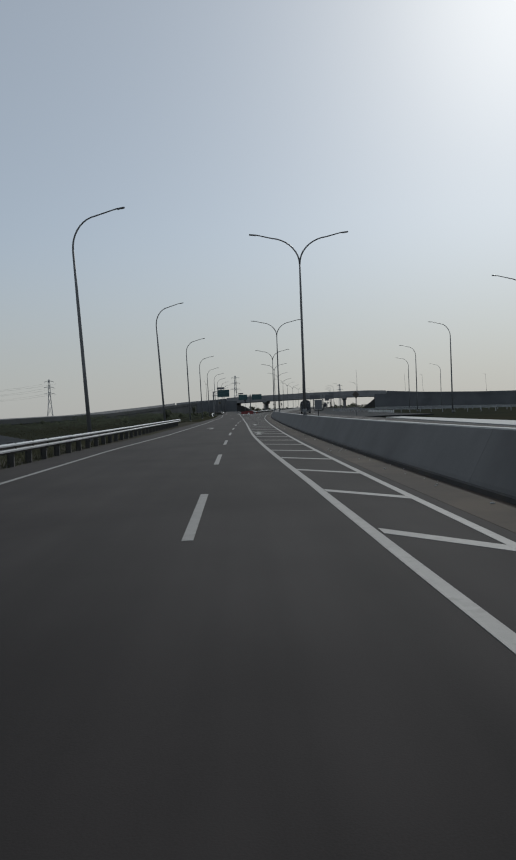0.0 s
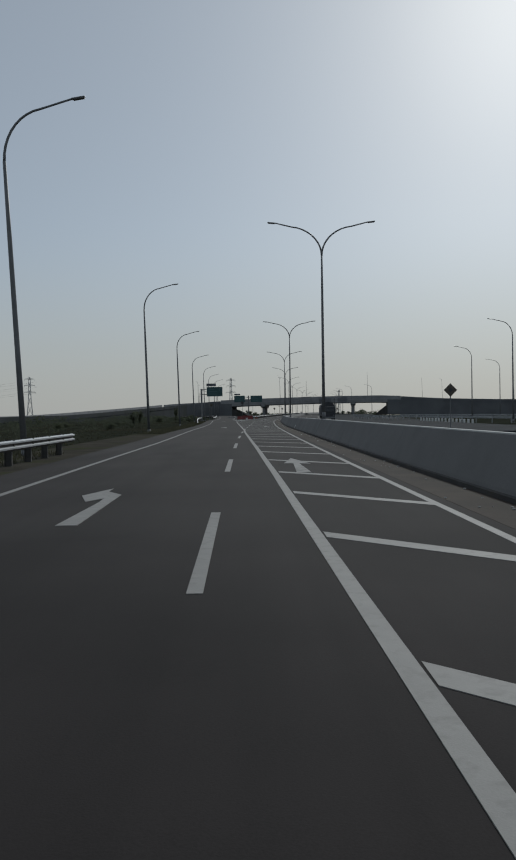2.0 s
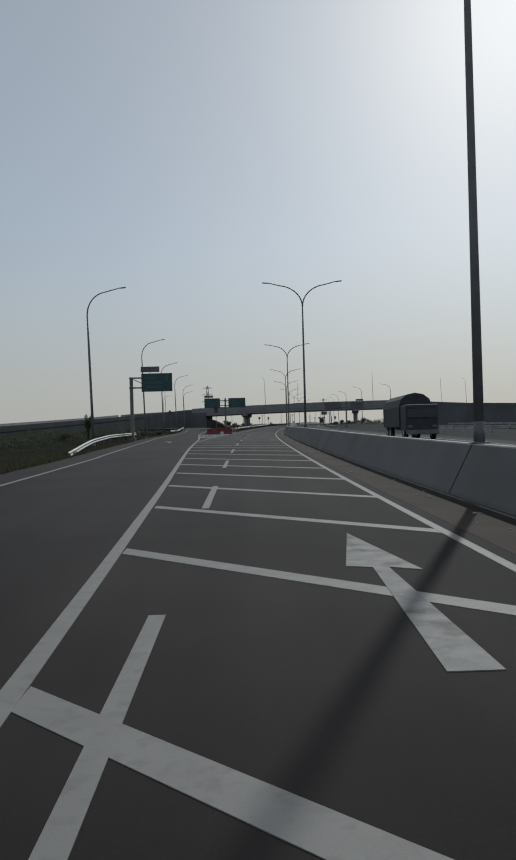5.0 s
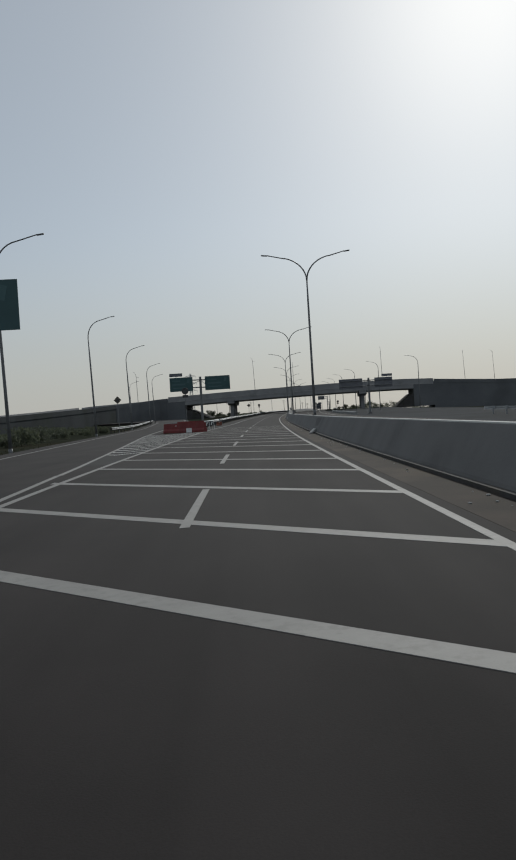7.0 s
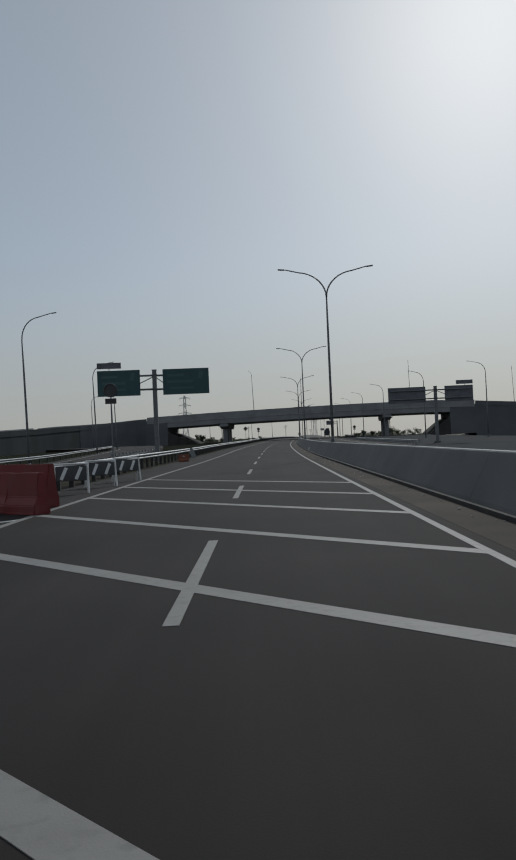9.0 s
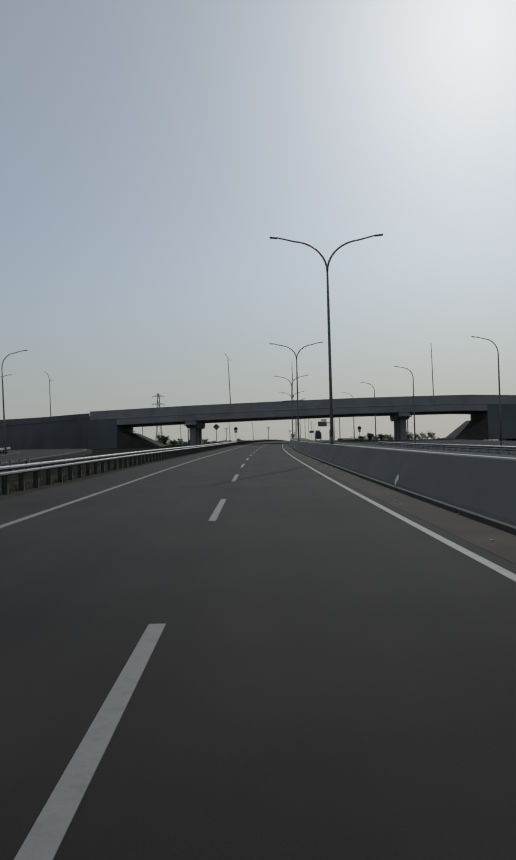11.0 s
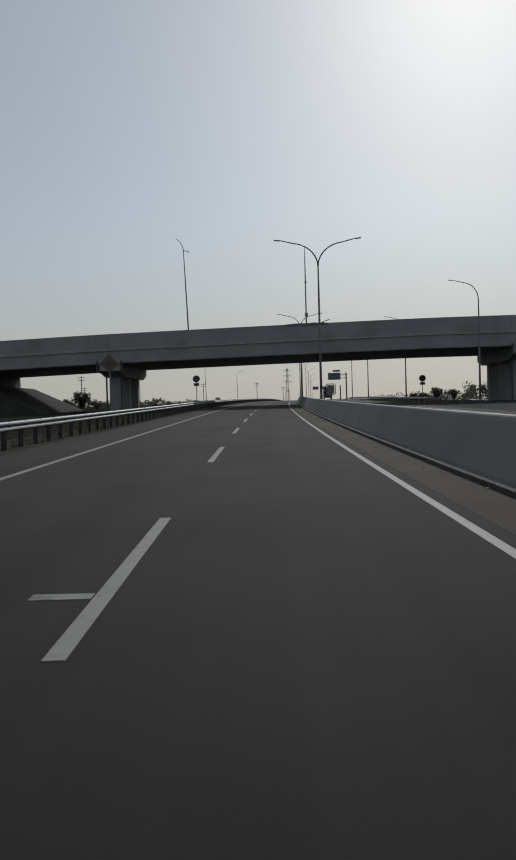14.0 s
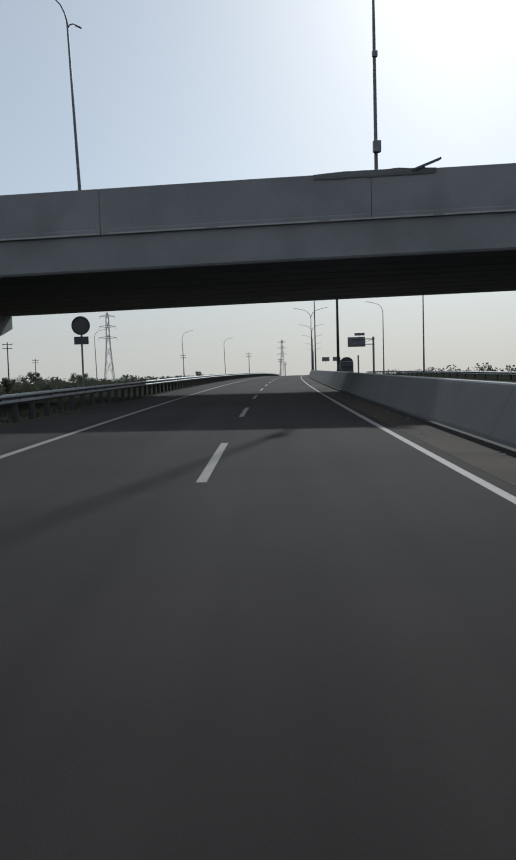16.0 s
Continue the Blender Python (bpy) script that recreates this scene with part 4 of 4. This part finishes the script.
for i in range(5):
    u = i / 4
    plastic_barrier(stand(252.9 - 2.9 * u, -7.9 + 3.4 * u, 0.0, -38 + random.uniform(-4, 4)), RED, "dark red water-filled plastic barrier across the gore", w=1.16, h=0.9, plate=i == 1)
for i in range(3):
    plastic_barrier(stand(253.7 - 0.9 * i, -6.7 + 0.95 * i, 0.0, -36 + random.uniform(-5, 5)), RED, "dark red plastic barrier in the second row across the gore", w=1.1, h=1.04, plate=False)
plastic_barrier(stand(250.1, -5.65, 0.0, 12), WHITE, "small white plastic block in front of the red barriers", w=0.5, h=0.42, d=0.3)
plastic_barrier(stand(290.3, -5.6, 0.0, 8), BROWN, "low weathered orange plastic barrier beside the guard rail", w=0.8, h=0.55)


def barricade(m, label):
    """Two splayed pairs of legs under a dark panel with pale stripes."""
    b = empty("barricade", m, label, "barricade", "barricades at the gore")
    for x in (-0.5, 0.5):
        for y in (-0.24, 0.24):
            part("leg", tubed([(x, y, 0.0), (x, y * 0.45, 0.5), (x, y * 0.12, 0.92)], [0.034, 0.03, 0.03], 8), WHITE, b, "white bent tube leg")
    panel = part("panel", boxed((0.92, 0.05, 0.46), pose(0, -0.10, 0.62, -8), 0.012), SIGN_DARK, b)
    for x in (-0.22, 0.22):
        part("stripe", boxed((0.1, 0.008, 0.4), pose(x, -0.132, 0.62, -8, 24), 0.002), WHITE, panel)
    part("rail", tubed([(-0.52, 0, 0.9), (0.52, 0, 0.9)], [0.032, 0.032], 8), WHITE, b)
    return b


frame_a = barricade(stand(256.6, -5.2, 0.0, 14), "black and white striped barricade on splayed white legs")
copy_thing(frame_a, stand(259.8, -5.0, 0.0, 24))
copy_thing(frame_a, stand(263.2, -4.75, 0.0, 30))
lean = empty("leaning_panel", stand(304.3, -6.45, -0.03, 14), "grey slab leaning in the gap between two guard rails", "slab")
part("slab", boxed((0.42, 0.06, 0.95), pose(0, 0, 0.42, -14, -24, 0), 0.012), CONCRETE_MID, lean)
part("foot", boxed((0.5, 0.3, 0.08), pose(0.12, 0, 0.04), 0.01), CONCRETE_MID, lean)


# ---- concrete block at the median ----
blk = empty("concrete_slab", stand(225.0, 4.42, 0.0, 8), "pale concrete slab leaning at the foot of the barrier", "slab")
part("slab", boxed((0.10, 0.62, 0.40), pose(-0.02, 0, 0.155, 0, 50, 0), 0.02), CONCRETE_PALE, blk)
part("patch", boxed((0.02, 1.3, 0.5), pose(0.475, 0.55, 0.70, 0, 15, 0), 0.004), CONCRETE, blk)


# ---- trucks ----
def truck(m, label):
    t = empty("truck", m, label, "truck", "trucks")
    hood = bmesh.new()
    prof = [(-1.2, 0.95), (-1.22, 2.4), (-1.05, 2.95), (-0.6, 3.3), (0, 3.42), (0.6, 3.3), (1.05, 2.95), (1.22, 2.4), (1.2, 0.95)]
    a = [hood.verts.new((x, 1.4, z)) for x, z in prof]
    b = [hood.verts.new((x, 8.2, z)) for x, z in prof]
    for k in range(len(prof)):
        q = (k + 1) % len(prof)
        hood.faces.new((a[k], a[q], b[q], b[k]))
    hood.faces.new(a)
    hood.faces.new(b[::-1])
    part("cargo_cover", hood, TARP, t, "dark arched tarpaulin")
    cab = boxed((2.3, 2.0, 1.9), pose(0, 0.2, 1.55), 0.12)
    cab = part("cab", cab, TARP, t)
    part("windscreen", boxed((2.0, 0.04, 0.75), pose(0, -0.81, 1.95, -8)), GLASS_DARK, cab)
    part("bumper", boxed((2.3, 0.2, 0.3), pose(0, -0.85, 0.55), 0.03), POLE, cab)
    for x in (-0.85, 0.85):
        part("headlight", boxed((0.3, 0.06, 0.18), pose(x, -0.83, 0.95), 0.02), SIGN_GREY, cab)
    part("chassis", boxed((0.9, 8.2, 0.25), pose(0, 4.0, 0.85)), POLE, t)
    for y in (0.3, 5.6, 6.9):
        for x in (-1.0, 1.0):
            w = bmesh.new()
            bmesh.ops.create_cone(w, cap_ends=True, segments=20, radius1=0.48, radius2=0.48, depth=0.28, matrix=pose(x, y, 0.48, 0, 90, 0))
            wheel = part("wheel", w, RUBBER, t)
            r = bmesh.new()
            bmesh.ops.create_cone(r, cap_ends=True, segments=16, radius1=0.26, radius2=0.2, depth=0.3, matrix=pose(x, y, 0.48, 0, 90, 0))
            part("rim", r, STEEL, wheel)
    return t


truck(stand(178.0, 13.0, -0.005), "dark covered truck on the opposite carriageway")
truck(stand(582.0, 12.0, -0.005), "dark covered truck far along the opposite carriageway")


# ---- pylons and wooden poles ----
def pylon(m, h):
    p = empty("power_pylon", m, "lattice steel power pylon in the distance", "pylon", "power pylons")
    bm = bmesh.new()
    levels = [(0, 0.075), (0.2, 0.055), (0.4, 0.038), (0.58, 0.026), (0.75, 0.02), (0.9, 0.018), (1.0, 0.010)]
    for sx, sy in ((-1, -1), (1, -1), (1, 1), (-1, 1)):
        tube(bm, [(sx * w * h, sy * w * h, z * h) for z, w in levels], [0.16] * len(levels), 4)
    for (z0, w0), (z1, w1) in zip(levels, levels[1:]):
        for a, b in (((-1, -1), (1, -1)), ((1, -1), (1, 1)), ((1, 1), (-1, 1)), ((-1, 1), (-1, -1))):
            for (p0, q0, p1, q1) in ((a, z0, b, z1), (b, z0, a, z1)):
                w_0, w_1 = (w0 if q0 == z0 else w1), (w1 if q1 == z1 else w0)
                tube(bm, [(p0[0] * w_0 * h, p0[1] * w_0 * h, q0 * h), (p1[0] * w_1 * h, p1[1] * w_1 * h, q1 * h)], [0.10, 0.10], 4)
    # Pale steel stands in for haze over the distant tower and arms.
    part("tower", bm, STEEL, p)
    for z, w in ((0.68, 0.115), (0.82, 0.105), (0.95, 0.095)):
        arm = bmesh.new()
        for y in (-0.018 * h, 0.018 * h):
            tube(arm, [(-w * h, 0, z * h), (0, y, z * h + 0.02 * h), (w * h, 0, z * h)], [0.12] * 3, 4)
            tube(arm, [(-w * h, 0, z * h), (0, y, z * h - 0.01 * h), (w * h, 0, z * h)], [0.12] * 3, 4)
        for x in (-w * h, w * h):
            tube(arm, [(x, 0, z * h), (x, 0, z * h - 0.035 * h)], [0.12, 0.12], 5)
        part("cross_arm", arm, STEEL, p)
    return p


def far_place(s, o):
    p = at(s, o)
    p.z = ground_height(s, o) - 0.1
    return p


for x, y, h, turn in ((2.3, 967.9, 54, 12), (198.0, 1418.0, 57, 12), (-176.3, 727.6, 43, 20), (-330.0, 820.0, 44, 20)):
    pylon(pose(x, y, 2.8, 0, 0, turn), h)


wires = empty("power_line", pose(0, 0, 0), "thin sagging power wires between the pylons", "power line")
for (xa, ya, ha), (xb, yb, hb) in (((-176.3, 727.6, 43), (-330.0, 820.0, 44)),):
    for z in (0.665, 0.785, 0.895):
        for side in (-1, 1):
            ends = [Vector((x + side * 0.15 * h * math.cos(radians(20)), y + side * 0.15 * h * math.sin(radians(20)), 2.8 + z * h)) for x, y, h in ((xa, ya, ha), (xb, yb, hb))]
            pts = [ends[0].lerp(ends[1], u) - Vector((0, 0, 16 * u * (1 - u))) for u in (k / 12 for k in range(13))]
            part("wire", tubed(pts, [0.035] * 13, 4), SIGN_DARK, wires)


def utility_pole(m, h=9.0):
    p = empty("utility_pole", m, "wooden utility pole with cross arms", "utility pole", "utility poles")
    part("pole", tubed([(0, 0, 0), (0, 0, h)], [0.15, 0.1], 8), BARK, p)
    for z in (h - 0.5, h - 1.3):
        part("cross_arm", boxed((2.0, 0.12, 0.14), pose(0, 0, z)), BARK, p)
    for x in (-0.85, 0.85):
        part("insulator", tubed([(x, 0, h - 0.43), (x, 0, h - 0.2)], [0.06, 0.04], 6), WHITE, p)
    return p


for s, o in ((678, -85), (694, -39), (700, -17), (772, -9.5), (830, -9.5), (590, -58)):
    utility_pole(Matrix.Translation(far_place(s, o)) @ pose(0, 0, 0, 0, 0, 15), 9.0)


# ---- plants ----
def leaf_cloud(bm, centre, radius, n, size, squash=0.8):
    for _ in range(n):
        d = Vector((random.gauss(0, 1), random.gauss(0, 1), random.gauss(0, 1) * squash)).normalized() * radius * random.random() ** 0.4
        c = centre + d
        u = Vector((random.gauss(0, 1), random.gauss(0, 1), random.gauss(0, 1))).normalized()
        v = u.orthogonal().normalized()
        a = size * random.uniform(0.6, 1.4)
        bm.faces.new([bm.verts.new(c + u * a), bm.verts.new(c + v * a * 0.45), bm.verts.new(c - u * a), bm.verts.new(c - v * a * 0.45)])


def tree(m, h, spread, label):
    t = empty("tree", m, label, "tree", "roadside trees")
    trunk = bmesh.new()
    lean = random.uniform(-0.08, 0.08)
    tube(trunk, [(0, 0, 0), (lean * h * 0.3, 0, h * 0.3), (lean * h, 0, h * 0.62)], [0.05 * h * 0.5, 0.035 * h * 0.5, 0.018 * h * 0.5], 7)
    crown = bmesh.new()
    for k in range(7):
        a = random.uniform(0, 6.28)
        tip = Vector((math.cos(a) * spread * random.uniform(0.3, 0.9), math.sin(a) * spread * random.uniform(0.3, 0.9), h * random.uniform(0.5, 0.95)))
        tube(trunk, [(lean * h * 0.4, 0, h * random.uniform(0.3, 0.5)), tip * 0.7 + Vector((0, 0, h * 0.15)), tip], [0.012 * h, 0.008 * h, 0.004 * h], 5)
        leaf_cloud(crown, tip, spread * random.uniform(0.28, 0.48), 90, 0.055 * h)
    part("trunk", trunk, BARK, t)
    part("crown", crown, LEAF, t)
    return t


random.seed(11)
kinds = [tree(Matrix.Translation(far_place(520 + 7 * i, -22 - 5 * i)), h, w, "small leafy tree on the verge") for i, (h, w) in enumerate(((1.7, 0.9), (1.2, 1.0), (2.1, 1.0), (1.5, 1.2)))]
for i in range(46):
    side = -1 if i % 3 else 1
    s, o = random.uniform(505, 900), random.uniform(18, 110) * side + (10 if side > 0 else 0)
    copy_thing(random.choice(kinds), Matrix.Translation(far_place(s, o)) @ pose(0, 0, 0, 0, 0, random.uniform(0, 360)))
for s, o in ((492, -27), (495, -31), (478, 44), (520, 33), (535, 40), (548, 36), (560, 44), (530, 52)):
    copy_thing(random.choice(kinds), Matrix.Translation(far_place(s, o)) @ pose(0, 0, 0, 0, 0, random.uniform(0, 360)))


def tufts(name, label, areas, n, size, mat):
    bm = bmesh.new()
    for _ in range(n):
        s0, s1, f, g = random.choice(areas)
        s = random.uniform(s0, s1)
        a, b = f(s), g(s)
        o = random.uniform(min(a, b), max(a, b))
        p = at(s, o)
        p.z = ground_height(s, o) - 0.03
        for _k in range(5):
            an, ln = random.uniform(0, 6.28), size * random.uniform(0.5, 1.3)
            tip = p + Vector((math.cos(an) * ln * 0.45, math.sin(an) * ln * 0.45, ln))
            w = Vector((-math.sin(an), math.cos(an), 0)) * 0.045 * (1 + size)
            bm.faces.new([bm.verts.new(p - w), bm.verts.new(p + w), bm.verts.new(tip)])
    return tagged(finish(name, bm, mat), label, "grass", kind="stuff")


tufts("verge_grass", "rough green grass on the verges", [(60, 250, lambda s: exit_left(s) - 1.6, lambda s: exit_left(s) - 26), (-40, 90, lambda s: -7.0, lambda s: -24), (480, 640, lambda s: -7.2, lambda s: -30)], 14000, 0.13, GRASS)


def shrub(m, r, label):
    s = empty("shrub", m, label, "shrub", "verge shrubs")
    bm = bmesh.new()
    tube(bm, [(0, 0, -0.05), (0.05 * r, 0, 0.4 * r)], [0.05 * r, 0.03 * r], 6)
    part("stem", bm, BARK, s)
    bm = bmesh.new()
    for k in range(6):
        c = Vector((random.uniform(-0.7, 0.7) * r, random.uniform(-0.7, 0.7) * r, random.uniform(0.3, 0.9) * r))
        leaf_cloud(bm, c, r * 0.5, 60, 0.13 * r)
    part("leaves", bm, LEAF, s)
    return s


shrubs = [shrub(Matrix.Translation(far_place(150 + 6 * i, -17 - 3 * i)), r, "low dark green shrub on the verge") for i, r in enumerate((0.6, 0.85, 0.5))]
for i in range(16):
    s = random.uniform(120, 235)
    o = -58.5 + random.uniform(0, 14) if i % 4 else exit_left(s) - random.uniform(5, 22)
    copy_thing(random.choice(shrubs), Matrix.Translation(far_place(s, o)) @ pose(0, 0, 0, 0, 0, random.uniform(0, 360)))
for i in range(60):
    s = random.uniform(228, 300)
    o = exit_left(s) - random.uniform(5, 26)
    copy_thing(random.choice(shrubs), Matrix.Translation(far_place(s, o)) @ pose(0, 0, 0, 0, 0, random.uniform(0, 360)) @ Matrix.Scale(random.uniform(0.9, 1.7), 4))
for i in range(150):
    s = random.uniform(492, 760)
    o = random.uniform(-75, -14) if i % 5 < 3 else random.uniform(26, 80)
    copy_thing(random.choice(shrubs), Matrix.Translation(far_place(s, o)) @ pose(0, 0, 0, 0, 0, random.uniform(0, 360)))


def reaching_bush(m, h, label):
    """A loose tall bush whose long shoots arch over at the top."""
    b = empty("bush", m, label, "bush", "verge bushes")
    stems, leaves = bmesh.new(), bmesh.new()
    for k in range(9):
        a, out = random.uniform(0, 6.28), random.uniform(0.25, 0.6) * h
        top = h * random.uniform(0.65, 1.0)
        pts = [Vector((math.cos(a) * out * u ** 1.8, math.sin(a) * out * u ** 1.8, top * math.sin(u * 1.75) - 0.05)) for u in (0, 0.25, 0.5, 0.75, 1.0)]
        tube(stems, pts, [0.022, 0.018, 0.014, 0.01, 0.005], 5)
        for p in pts:
            leaf_cloud(leaves, p, 0.2 * h * random.uniform(0.4, 1.0), 40, 0.06 * h)
    part("stems", stems, BARK, b)
    part("leaves", leaves, LEAF, b)
    return b


bush = reaching_bush(Matrix.Translation(far_place(497, -27.5)), 1.5, "tall loose dark green bush on the verge")
for s, o, z, thin in ((174, -20.9, 1.35, 0.7), (181, -22.0, 1.6, 0.6), (187, -23.2, 1.55, 0.6), (191.5, -23.1, 1.75, 0.55), (218, -19.9, 2.3, 0.26), (499, -30.5, 1.9, 1.0), (503, -24, 1.0, 1.0), (487, 22.6, 0.95, 1.0), (490, 25.2, 1.4, 1.0), (493, 28.4, 1.2, 1.0), (508, 24.5, 0.9, 1.0)):
    copy_thing(bush, Matrix.Translation(far_place(s, o)) @ pose(0, 0, 0, 0, 0, random.uniform(0, 360)) @ Matrix.Diagonal((z * thin, z * thin, z, 1)))
tufts("rail_weeds", "rough weeds growing under the guard rail", [(300, 470, lambda s: -6.75, lambda s: -8.6), (-20, 72, lambda s: -6.5, lambda s: -8.4), (100, 200, lambda s: exit_left(s) - 1.4, lambda s: exit_left(s) - 3.6)], 8000, 0.34, GRASS)


def scrub(name, label, clumps):
    """Low tangled growth, clump by clump: place, width, height."""
    bm = bmesh.new()
    for p, w, h, n in clumps:
        for _ in range(n):
            u = random.random() ** 0.7
            c = p + Vector((random.gauss(0, 0.42) * w * (1.1 - 0.6 * u), random.gauss(0, 0.42) * w * (1.1 - 0.6 * u), h * u))
            d = Vector((random.gauss(0, 1), random.gauss(0, 1), random.gauss(0, 0.7))).normalized()
            e = d.orthogonal().normalized()
            a = h * random.uniform(0.10, 0.22)
            bm.faces.new([bm.verts.new(c + d * a), bm.verts.new(c + e * a * 0.6), bm.verts.new(c - d * a), bm.verts.new(c - e * a * 0.6)])
    return tagged(finish(name, bm, LEAF), label, "shrubs", kind="stuff")


random.seed(23)
near_scrub, far_trees = [], []
for k in range(640):
    side = -1 if k % 2 else 1
    s, o = random.uniform(500, 700), side * random.uniform(19, 120) + (5 if side > 0 else 0)
    h = 0.5 + 1.3 * max(0.0, noise.noise((s * 0.03, o * 0.05, 3.1)) + 0.35) * random.uniform(0.5, 1.3)
    near_scrub.append((far_place(s, o), h * 1.5, h, 22))
for k in range(320):
    side = -1 if k % 2 else 1
    s, o = random.uniform(492, 545), side * random.uniform(10, 62) + (15 if side > 0 else 0)
    h = random.uniform(0.5, 1.1) + 1.0 * max(0.0, noise.noise((s * 0.09, o * 0.08, 2.0)))
    near_scrub.append((far_place(s, o), h * 1.6, h, 24))
for k in range(900):
    s, o = random.uniform(900, 1500), random.uniform(-620, 700)
    if abs(o - 5) < 24:
        continue
    h = 2.0 + 4.5 * max(0.0, noise.noise((s * 0.006, o * 0.012, 8.0)) + 0.4) * random.uniform(0.6, 1.2)
    far_trees.append((far_place(s, o), h * 1.8, h, 16))
verge_scrub = []
for k in range(900):
    s = random.uniform(95, 345)
    o = random.uniform(-59, exit_left(s) - 5)
    grown = noise.noise((s * 0.04, o * 0.06, 5.0)) + 0.45
    if grown > 0:
        h = between((95, 0.4), (170, 0.55), (235, 1.0), (345, 1.0))(s) * (0.35 + 1.4 * grown) * random.uniform(0.6, 1.2) * min(1.0, 0.35 + (exit_left(s) - 5 - o) / 14)
        verge_scrub.append((far_place(s, o), h * 1.9, h, 26))
scrub("verge_scrub", "tangled dark green scrub between the exit road and the ramp wall", verge_scrub)
scrub("scrub", "low dry scrub on the fields behind the overpass", near_scrub)
scrub("far_woods", "distant line of low trees along the horizon", far_trees)
for s, o, z in ((505, 35, 1.7), (509, 39, 1.4), (516, 37, 1.9), (522, 43, 1.5), (530, 46, 1.8), (541, 49, 1.4), (500, -27, 1.2), (508, -33, 1.5)):
    copy_thing(random.choice(kinds), Matrix.Translation(far_place(s, o)) @ pose(0, 0, 0, 0, 0, random.uniform(0, 360)) @ Matrix.Scale(z, 4))


# ---- right-hand side: apron and slip road ----
apron = tagged(finish("pavement_apron", slab(-120, 82, 17.9, lambda s: 25 - 0.04 * (s + 40), top=-0.03), CONCRETE_PALE), "pale sunlit concrete apron behind the opposite carriageway", "apron", kind="structure")


slip_near = between((20, 76), (70, 58), (115, 45), (150, 33), (173, 27.5), (210, 24), (260, 23.5))
slip_far = between((20, 86), (75, 68), (130, 55), (175, 47), (230, 43), (300, 41))
guard_rail((24, 256), slip_near, "thin pale guard rail along a slip road", every=4.0, group="slip road rails", post_mat=STEEL)
guard_rail((24, 296), slip_far, "thin pale guard rail on the far side of a slip road", every=4.0, group="slip road rails", post_mat=STEEL)
guard_rail((468, 640), between((468, 21.5), (510, 20.6), (640, 19.5)), "pale guard rail beside the opposite lanes past the overpass", height=0.5, every=4.0, face=-1, post_mat=RAIL_DARK)
tagged(finish("road_slip_east", slab(96, 470, 16.82, between((96, 27), (170, 29), (300, 40), (470, 40)), top=-0.03), SLATE), "dark asphalt slip road beside the opposite carriageway", "road", kind="structure")


verge_posts = None
for k in range(16):
    m = stand(142 + 1.65 * k, 29.0 - 0.12 * k, -0.3)
    if verge_posts is None:
        verge_posts = empty("marker_post", m, "short white marker post beside the slip road", "marker post", "white marker posts")
        part("post", boxed((0.26, 0.2, 0.72), pose(0, 0, 0.36), 0.03), WHITE, verge_posts)
        part("band", boxed((0.28, 0.22, 0.12), pose(0, 0, 0.12), 0.01), SIGN_DARK, verge_posts, "dark band at the foot")
    else:
        copy_thing(verge_posts, m)

exit_post = None
for k in range(14):
    m = stand(324 + 2.0 * k, -18.3 + 0.05 * k, -0.2)
    if exit_post is None:
        exit_post = empty("marker_post", m, "short weathered grey marker post beside the exit road", "marker post", "grey marker posts")
        part("post", boxed((0.2, 0.18, 0.6), pose(0, 0, 0.3), 0.03), CONCRETE_MID, exit_post)
        part("band", boxed((0.21, 0.19, 0.1), pose(0, 0, 0.1), 0.01), SIGN_DARK, exit_post, "dark band at the foot")
    else:
        copy_thing(exit_post, m)

# ---- litter and stones along the barrier ----
random.seed(5)
bm = bmesh.new()
for i in range(420):
    s, o = random.uniform(-20, 470), 4.42 - abs(random.gauss(0, 0.28))
    r = random.uniform(0.008, 0.03)
    p = at(s, o, 0.004 + r * 0.4)
    made = bmesh.ops.create_icosphere(bm, subdivisions=1, radius=r, matrix=Matrix.Translation(p) @ pose(0, 0, 0, 0, 0, random.uniform(0, 360)) @ Matrix.Diagonal((random.uniform(0.7, 1.8), random.uniform(0.7, 1.3), 0.6, 1)))
tagged(finish("gravel", bm, CONCRETE_PALE), "small stones and grit along the barrier foot", "gravel", kind="stuff")
for s, o, w in ((310.0, 4.62, 0.3), (112.5, 4.62, 0.26), (383.2, 4.62, 0.28)):
    r = empty("reflector", stand(s, o, 0.42, 0), "small white reflector plate on the barrier", "reflector", "barrier reflectors")
    part("plate", boxed((0.03, w, 0.2), pose(0, 0, -0.18, 0, 22, 0) @ pose(0, 0, 0, 30, 0, 0), 0.006), WHITE, r)


# ---- dusty verge strips ----
tagged(finish("verge_earth", slab(GORE + 6, 900, -8.8, -6.12, top=-0.012, thick=0.3), VERGE), "bare dusty earth under the guard rail", "verge", kind="structure")
tagged(finish("verge_earth", slab(-160, 100, -8.2, lambda s: exit_left(s) - 1.52, top=-0.012, thick=0.3), VERGE), "bare dusty earth under the guard rail", "verge", kind="structure")

part("edge_line", slab(-150, 60, between((-150, -19.0), (60, -24.0)), between((-150, -18.82), (60, -23.8)), -0.094, 0.008), PAINT_WORN, slip)
